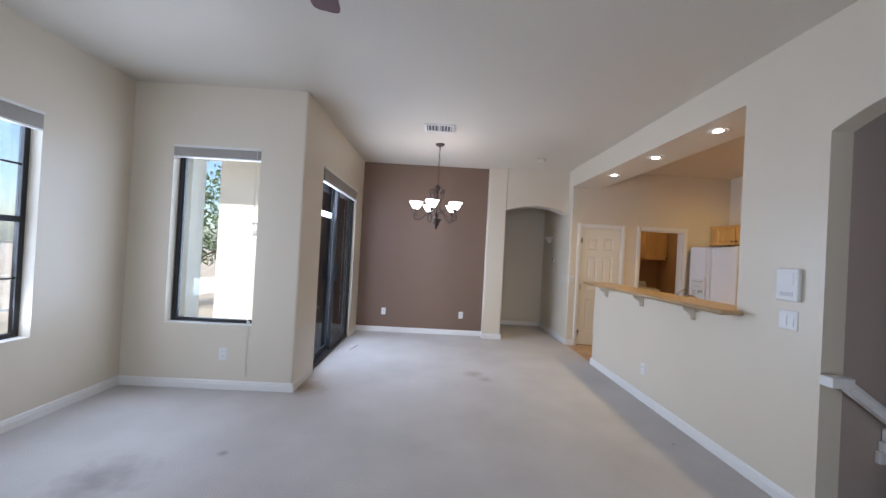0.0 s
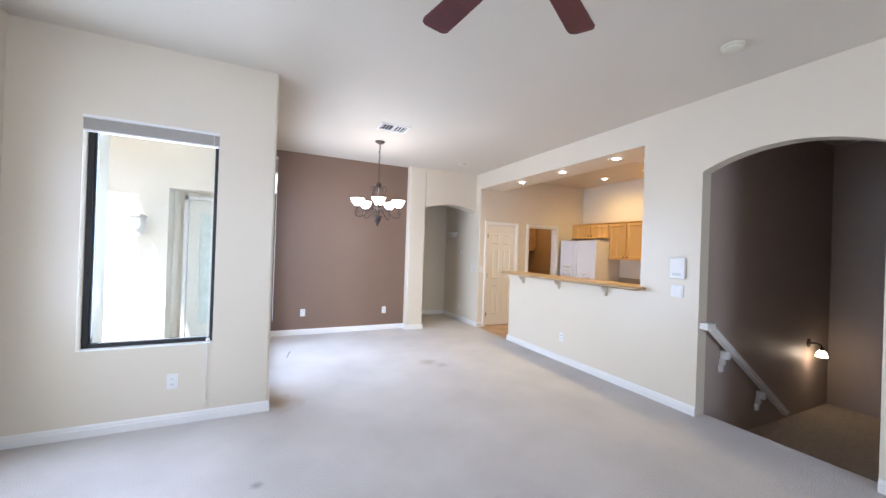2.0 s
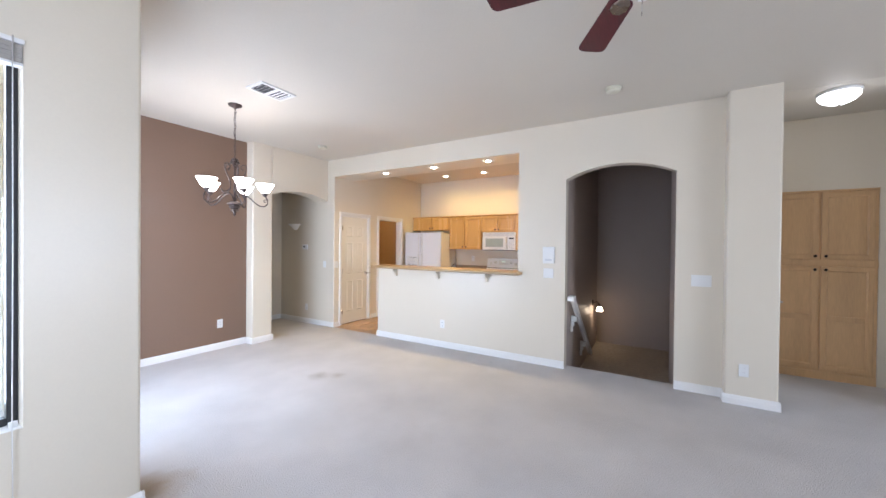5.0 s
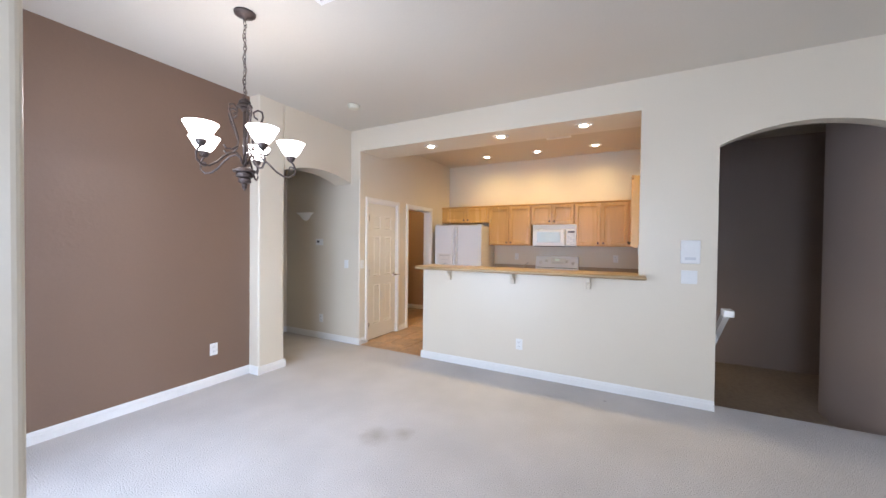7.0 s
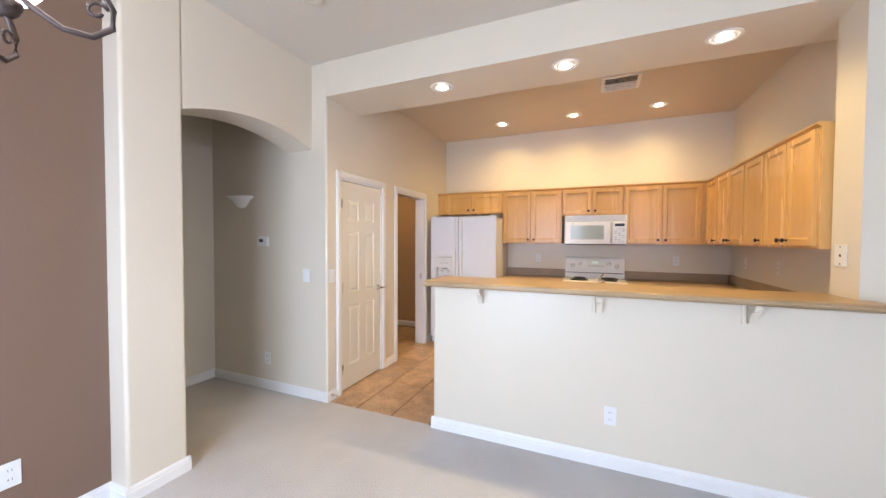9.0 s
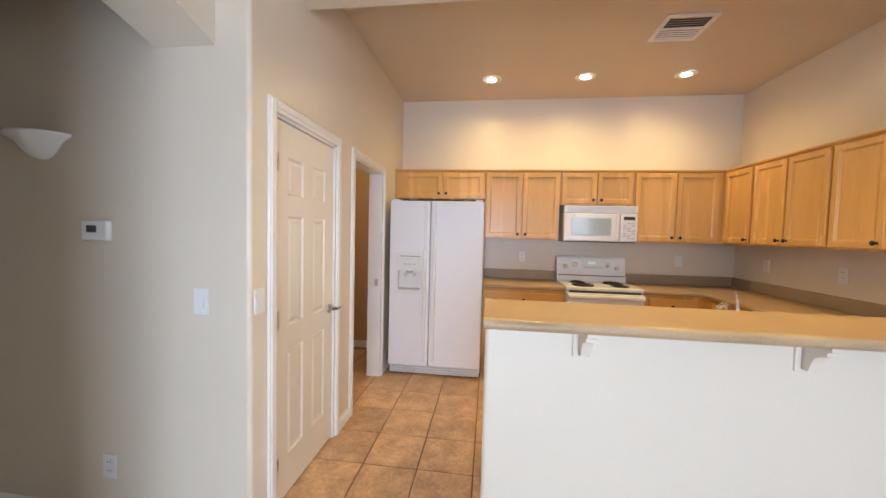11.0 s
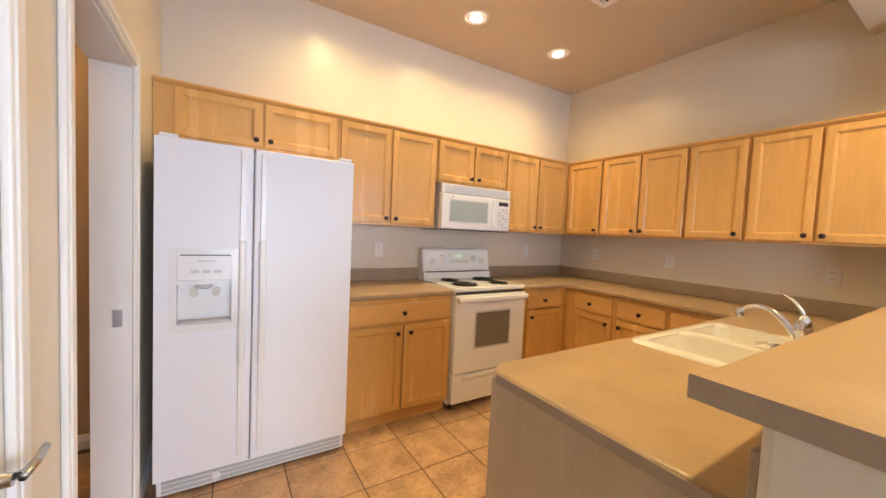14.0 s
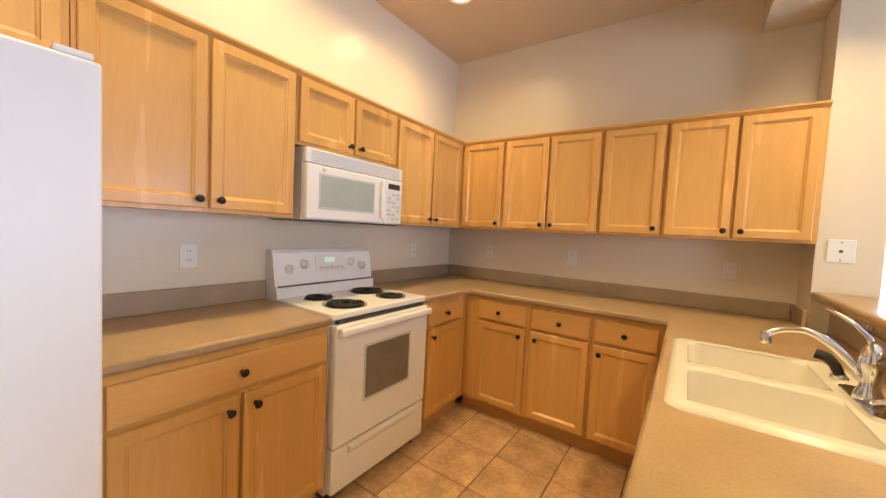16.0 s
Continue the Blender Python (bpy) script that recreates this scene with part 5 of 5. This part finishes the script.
def smoke_detector(x, y):
    e = thing("smoke_detector", "round yellowed smoke detector on the ceiling", "smoke detector", (x, y, ZC), group="smoke detectors")
    part("base", lathe(bmesh.new(), [(0.068, 0), (0.068, -0.012), (0.064, -0.016)], 28), AGED, e)
    part("cover", lathe(bmesh.new(), [(0.062, -0.014), (0.062, -0.028), (0.05, -0.038), (0.02, -0.042), (0.001, -0.042)], 28), AGED, e)
    return e


smoke_detector(1.80, 5.81)
smoke_detector(1.76, 1.894)

fl = thing("flush_ceiling_light", "lit white glass flush ceiling light in the hall", "ceiling light", (2.84, 0.11, ZC))
part("pan", lathe(bmesh.new(), [(0.148, 0), (0.152, -0.02), (0.14, -0.035)], 32), TRIM, fl)
part("bowl", lathe(bmesh.new(), [(0.143, -0.03), (0.14, -0.055), (0.11, -0.09), (0.06, -0.115), (0.001, -0.12)], 32), FLUSHGLOW, fl, "lit white glass bowl")
part("finial", lathe(bmesh.new(), [(0.012, -0.118), (0.01, -0.13), (0.001, -0.138)], 12), NICKEL, fl)

hs = thing("hall_sconce", "white ceramic half-bowl wall sconce, unlit", "wall lamp", (2.49, 7.34, 1.70))
hb = bmesh.new()
lv_ = [(0.02, 0.0), (0.05, 0.012), (0.075, 0.035), (0.105, 0.075), (0.15, 0.10), (0.155, 0.112), (0.14, 0.112)]
rings = []
for r, z in lv_:
    rings.append([hb.verts.new((-0.75 * r * math.sin(math.pi * k / 16), r * math.cos(math.pi * k / 16), z)) for k in range(17)])
for a, b in zip(rings, rings[1:]):
    for k in range(16):
        f = hb.faces.new((a[k], a[k + 1], b[k + 1], b[k]))
        f.smooth = True
hb.faces.new(list(reversed(rings[0])))
hb.faces.new(rings[-1])
bmesh.ops.recalc_face_normals(hb, faces=hb.faces[:])
part("bowl", hb, FROST, hs)

# chandelier
ch = thing("chandelier", "wrought-iron chandelier with five lit alabaster glass shades", "chandelier", (0.265, 5.36, ZC))
part("canopy", lathe(bmesh.new(), [(0.066, 0), (0.064, -0.012), (0.045, -0.024), (0.012, -0.034), (0.008, -0.05)], 24), IRON, ch)
for k in range(19):
    z = -0.052 - k * 0.0274
    a = (k % 2) * math.pi / 2
    ring = [(0.008 * math.cos(t) * math.cos(a), 0.008 * math.cos(t) * math.sin(a), z - 0.016 + 0.019 * math.sin(t)) for t in [2 * math.pi * i / 12 for i in range(13)]]
    part("chain_link", tube(bmesh.new(), ring, 0.0022, 6), IRON, ch)
cord = [(0.013 * math.sin(k * 1.05), 0.013 * math.cos(k * 1.05), -0.03 - k * 0.0245) for k in range(24)]
part("cord", tube(bmesh.new(), cord, 0.0026, 6), BARK, ch)
part("stem", lathe(bmesh.new(), [(0.011, -0.59), (0.011, -1.07)], 16), IRON, ch)
fin = bmesh.new()
for r0, r1, z0, z1 in ((0.024, 0.03, -0.592, -0.604), (0.036, 0.036, -0.606, -0.618), (0.024, 0.024, -0.618, -0.628), (0.044, 0.048, -0.628, -0.644), (0.03, 0.014, -0.644, -0.672)):
    lathe(fin, [(r0, z0), (r1, z1)], 20)
part("crown_cap", fin, IRON, ch)
fin = bmesh.new()
for r0, r1, z0, z1 in ((0.03, 0.066, -1.04, -1.06), (0.07, 0.066, -1.06, -1.075), (0.046, 0.05, -1.075, -1.098), (0.054, 0.045, -1.098, -1.108), (0.034, 0.038, -1.108, -1.135), (0.042, 0.03, -1.135, -1.145), (0.018, 0.014, -1.145, -1.17), (0.016, 0.004, -1.17, -1.195)):
    lathe(fin, [(r0, z0), (r1, z1)], 20)
part("finial", fin, IRON, ch)
for k in range(5):
    a = radians(41 + 72 * k)
    ca, sa = math.cos(a), math.sin(a)
    cage = [(0.078, -0.712), (0.056, -0.698), (0.052, -0.668), (0.078, -0.648), (0.104, -0.658), (0.109, -0.69), (0.095, -0.74), (0.066, -0.80), (0.046, -0.86), (0.05, -0.91), (0.084, -0.94), (0.13, -0.945), (0.145, -0.925)]
    part("cage_scroll", tube(bmesh.new(), [(r * ca, r * sa, z) for r, z in cage], 0.0065, 8), IRON, ch)
    armp = [(0.014, -1.02), (0.03, -0.975), (0.06, -0.955), (0.10, -0.965), (0.145, -1.0), (0.19, -1.045), (0.235, -1.075), (0.28, -1.078), (0.312, -1.05), (0.314, -1.01), (0.30, -0.982), (0.284, -0.965)]
    arm = part("arm", tube(bmesh.new(), [(r * ca, r * sa, z) for r, z in armp], 0.0065, 8), IRON, ch)
    scr = [(0.288 + 0.02 * math.cos(t) * (1 - 0.06 * i), -1.02 + 0.02 * math.sin(t) * (1 - 0.06 * i)) for i, t in enumerate([0.4 + 0.55 * j for j in range(11)])]
    part("arm_curl", tube(bmesh.new(), [(r * ca, r * sa, z) for r, z in scr], 0.0042, 6), IRON, arm)
    part("socket_cup", lathe(bmesh.new(), [(0.012, -0.97), (0.022, -0.96), (0.030, -0.94), (0.030, -0.93)], 14, (0.285 * ca, 0.285 * sa, 0)), IRON, arm)
    part("shade", lathe(bmesh.new(), [(0.028, -0.933), (0.045, -0.92), (0.062, -0.895), (0.079, -0.86), (0.091, -0.842), (0.0935, -0.837), (0.087, -0.839), (0.072, -0.863), (0.03, -0.923), (0.001, -0.925)], 24, (0.285 * ca, 0.285 * sa, 0)),
         SHADEGLOW, arm, "lit white alabaster glass shade")

for ob in ch.children_recursive:
    if ob.name.split(".")[0] not in ("canopy", "chain_link", "cord"):
        ob.data.transform(Matrix.Translation((0, 0, 0.025)))

# ceiling fan
fa = thing("ceiling_fan", "brushed nickel ceiling fan with five mahogany blades and bare bulbs", "ceiling fan", (-0.205, 1.587, ZC))
part("canopy", lathe(bmesh.new(), [(0.07, 0), (0.068, -0.02), (0.04, -0.05), (0.014, -0.06)], 28), NICKEL, fa)
part("downrod", lathe(bmesh.new(), [(0.012, -0.05), (0.012, -0.165)], 12), NICKEL, fa)
part("motor_housing", lathe(bmesh.new(), [(0.03, -0.18), (0.09, -0.20), (0.125, -0.225), (0.13, -0.26), (0.12, -0.30), (0.10, -0.325), (0.06, -0.335)], 32), NICKEL, fa)
for k in range(4):
    part("housing_band", lathe(bmesh.new(), [(0.131 - 0.004 * k, -0.268 - 0.011 * k), (0.133 - 0.004 * k, -0.272 - 0.011 * k), (0.129 - 0.004 * k, -0.276 - 0.011 * k)], 32), BLACK, fa)
part("switch_housing", lathe(bmesh.new(), [(0.05, -0.33), (0.062, -0.34), (0.062, -0.375), (0.05, -0.392), (0.02, -0.40)], 28), NICKEL, fa)
for k in range(5):
    a = 99.3 + 72 * k
    m = pose(0, 0, -0.345, 0, 0, a)
    bm = tube(bmesh.new(), [(0.09, 0, 0.02), (0.14, 0, 0.012), (0.18, 0, -0.012), (0.215, 0, -0.016)], 0.013, 8)
    irn = [(0.205, -0.014), (0.235, -0.038), (0.29, -0.042), (0.315, -0.02), (0.31, 0.012), (0.28, 0.040), (0.24, 0.038), (0.205, 0.016)]
    prism(irn, "z", -0.024, -0.016, bm)
    bmesh.ops.transform(bm, matrix=m, verts=bm.verts[:])
    ir = part("blade_iron", bm, NICKEL, fa)
    pl_ = rounded([(0.22, -0.055), (0.64, -0.072), (0.665, 0.05), (0.64, 0.072), (0.22, 0.055)], [0.03, 0.03, 0.02, 0.02, 0.03])
    bl = prism(pl_, "z", -0.0155, -0.0085)
    bmesh.ops.transform(bl, matrix=m @ pose(0.44, 0, 0, 11, 0, 0) @ pose(-0.44, 0, 0), verts=bl.verts[:])
    part("blade", bl, MAHOGANY, ir, "dark red mahogany blade")
part("light_kit_hub", lathe(bmesh.new(), [(0.022, -0.395), (0.03, -0.405), (0.03, -0.43), (0.012, -0.445)], 16), IRON, fa)
for k in range(4):
    a = radians(20 + 90 * k)
    d = Vector((math.cos(a), math.sin(a), -0.9)).normalized()
    p0 = Vector((0, 0, -0.41))
    so = part("socket", tube(bmesh.new(), [p0 + d * 0.02, p0 + d * 0.045], 0.014, 10), CFL, fa, "white lamp socket")
    side = d.cross(Vector((0, 0, 1))).normalized()
    oth = d.cross(side)
    hel = [p0 + d * (0.045 + 0.038 * j / 36) + (side * math.cos(j * 0.6) + oth * math.sin(j * 0.6)) * 0.017 for j in range(37)]
    part("bulb", tube(bmesh.new(), hel, 0.0055, 6), CFL, so, "unlit spiral bulb")
for x, z in ((0.03, -0.55), (-0.02, -0.50)):
    part("pull_chain", tube(bmesh.new(), [(x, 0.02, -0.42), (x, 0.022, z)], 0.0016, 6), NICKEL, fa)

for ob in fa.children_recursive:
    if ob.name.split(".")[0] not in ("canopy", "downrod"):
        ob.data.transform(Matrix.Translation((0, 0, 0.035)))

# ---- switches, outlets, thermostat ----


def wall_plate(name, label, category, at, rz, w=0.072, h=0.115, kind="outlet", gangs=1):
    """A cover plate with its back at y = 0 that faces -y."""
    e = thing(name, label, category, at, rz, group=name + "s")
    part("plate", B(-w / 2, w / 2, -0.006, 0, -h / 2, h / 2, bevel=0.003), PLATE, e)
    for g in range(gangs):
        gx = (g - (gangs - 1) / 2) * 0.046
        if kind == "outlet":
            for z in (-0.021, 0.021):
                s = part("receptacle", prism(rrect(gx - 0.016, gx + 0.016, z - 0.014, z + 0.014, 0.008, 3), "y", -0.0085, -0.005), PLATE, e)
                for sx_ in (-0.006, 0.006):
                    part("slot", B(gx + sx_ - 0.0012, gx + sx_ + 0.0012, -0.0092, -0.008, z - 0.003, z + 0.006), SLOT, s)
        elif kind == "rocker":
            part("rocker", prism([(-0.006, -0.033), (-0.0115, -0.033), (-0.007, 0.033), (-0.006, 0.033)], "x", gx - 0.0165, gx + 0.0165), PLATE, e)
        elif kind == "jack":
            part("jack", B(gx - 0.007, gx + 0.007, -0.0075, -0.005, -0.007, 0.007), SLOT, e)
            for z in (-0.045, 0.045):
                part("screw", lathe(bmesh.new(), [(0.004, 0), (0.004, 0.0015)], 8, (gx, -0.006, z), "y"), SLOT, e)
    return e


wall_plate("wall_outlet", "white duplex outlet under the patio window", "outlet", (-1.69, YW, 0.335), 0)
wall_plate("wall_outlet", "white duplex outlet on the brown accent wall", "outlet", (0.77, YD, 0.342), 0)
wall_plate("wall_outlet", "white duplex outlet on the brown accent wall", "outlet", (-0.56, YD, 0.348), 0)
wall_plate("wall_outlet", "white duplex outlet on the half wall", "outlet", (X, 4.113, 0.326), -90)
wall_plate("wall_outlet", "white duplex outlet on the drywall column", "outlet", (2.355, 0.835, 0.32), -90)
wall_plate("wall_outlet", "white outlet low on the hallway wall", "outlet", (2.49, 7.02, 0.29), -90)
for y in (4.928, 3.305):
    wall_plate("wall_outlet", "white duplex outlet above the cooker worktop", "outlet", (XK, y, 1.16), -90)
for x in (4.70, 3.985, 3.03):
    wall_plate("wall_outlet", "white duplex outlet above the corner worktop", "outlet", (x, YS, 1.17), 180)
wall_plate("wall_outlet", "cream outlet on the half wall above the sink", "outlet", (2.62, 3.42, 1.048), 90, w=0.115, h=0.062)
wall_plate("wall_switch", "cream switch plate on the half wall above the sink", "light switch", (2.62, 3.22, 1.048), 90, w=0.115, h=0.062, kind="none")
wall_plate("wall_switch", "wide white three-gang rocker switch plate", "light switch", (X, 1.15, 1.11), -90, w=0.165, kind="rocker", gangs=3)
wall_plate("wall_switch", "white two-gang rocker switch plate", "light switch", (X, 2.64, 1.115), -90, w=0.118, kind="rocker", gangs=2)
wall_plate("wall_switch", "white rocker switch on the hallway wall", "light switch", (2.49, 6.545, 1.085), -90, kind="rocker")
wall_plate("wall_switch", "white rocker switch beside the pantry door", "light switch", (2.548, YN, 1.088), 0, kind="rocker")
wall_plate("phone_jack", "white blank phone jack plate on the pier", "phone jack", (2.625, 3.02, 1.33), 180, w=0.10, h=0.115, kind="jack")

ip = thing("intercom_panel", "white plastic wall intercom with a grille", "intercom", (X, 2.636, 1.332), -90)
part("case", B(-0.07, 0.07, -0.028, 0, -0.10, 0.10, bevel=0.008, seg=3), PLATE, ip)
part("speaker_panel", B(-0.045, 0.045, -0.031, -0.027, 0.0, 0.075, bevel=0.002), PLATE, ip)
for k in range(7):
    part("grille_bar", B(-0.038, 0.038, -0.0325, -0.030, 0.008 + k * 0.009, 0.012 + k * 0.009), PLATE, ip)
part("button_row", B(-0.04, 0.04, -0.031, -0.027, -0.07, -0.045, bevel=0.002), APPLG, ip)
th = thing("thermostat", "white wall thermostat with a dark display", "thermostat", (2.49, 7.05, 1.383), -90)
part("case", B(-0.065, 0.065, -0.028, 0, -0.045, 0.045, bevel=0.007, seg=3), PLATE, th)
part("display", B(-0.035, 0.015, -0.0295, -0.027, -0.008, 0.022), SLOT, th, "dark display")
ds = thing("door_stop", "small white spring door stop on the baseboard", "door stop", (2.53, YN - 0.013, 0.05))
part("spring", lathe(bmesh.new(), [(0.01, 0), (0.005, 0.01), (0.005, 0.05), (0.009, 0.052), (0.009, 0.062)], 10, (0, 0, 0), "y"), NICKEL, ds)

st = thing("blind_wand", "thin dark stick lying on the carpet", "stick", (-0.82, 5.42, 0.004))
part("rod", tube(bmesh.new(), [(0, 0, 0), (0.04, 0.22, 0)], 0.004, 6), BARK, st)
part("hook", tube(bmesh.new(), [(0.04, 0.22, 0), (0.055, 0.235, 0.002), (0.05, 0.25, 0.004)], 0.003, 6), BARK, st)

# ---- floor tiles, last ----
floor_k = bpy.data.objects["floor_kitchen"]
PITCH, GAP = 0.333, 0.007
tile_meshes = []
for v in range(4):
    rv = random.Random(v)
    bm = B(0, PITCH - GAP, 0, PITCH - GAP, -0.012, 0.0 + 0.0006 * v)
    top = [e for e in bm.edges if min(p.co.z for p in e.verts) > -0.005]
    bmesh.ops.bevel(bm, geom=top, offset=0.003, segments=1, affect="EDGES")
    me = bpy.data.meshes.new("tile")
    bm.to_mesh(me)
    bm.free()
    me.materials.append(TILE)
    tile_meshes.append(me)
rnd = random.Random(11)
for i in range(0, 9):
    for j in range(0, 17):
        x, y = 2.4515 + i * PITCH, 2.6965 + j * PITCH
        if x + PITCH > 5.3 or y < 3.0 and x > 4.6:
            continue
        if x < 2.46:
            if y < 5.1 or y > YN:
                continue
        elif y < 5.0 and x < 2.62:
            continue
        if y + PITCH > YN + 0.35 and x < 3.4:
            continue
        share("tile", tile_meshes[rnd.randrange(4)], floor_k, (x, y, -0.0025))
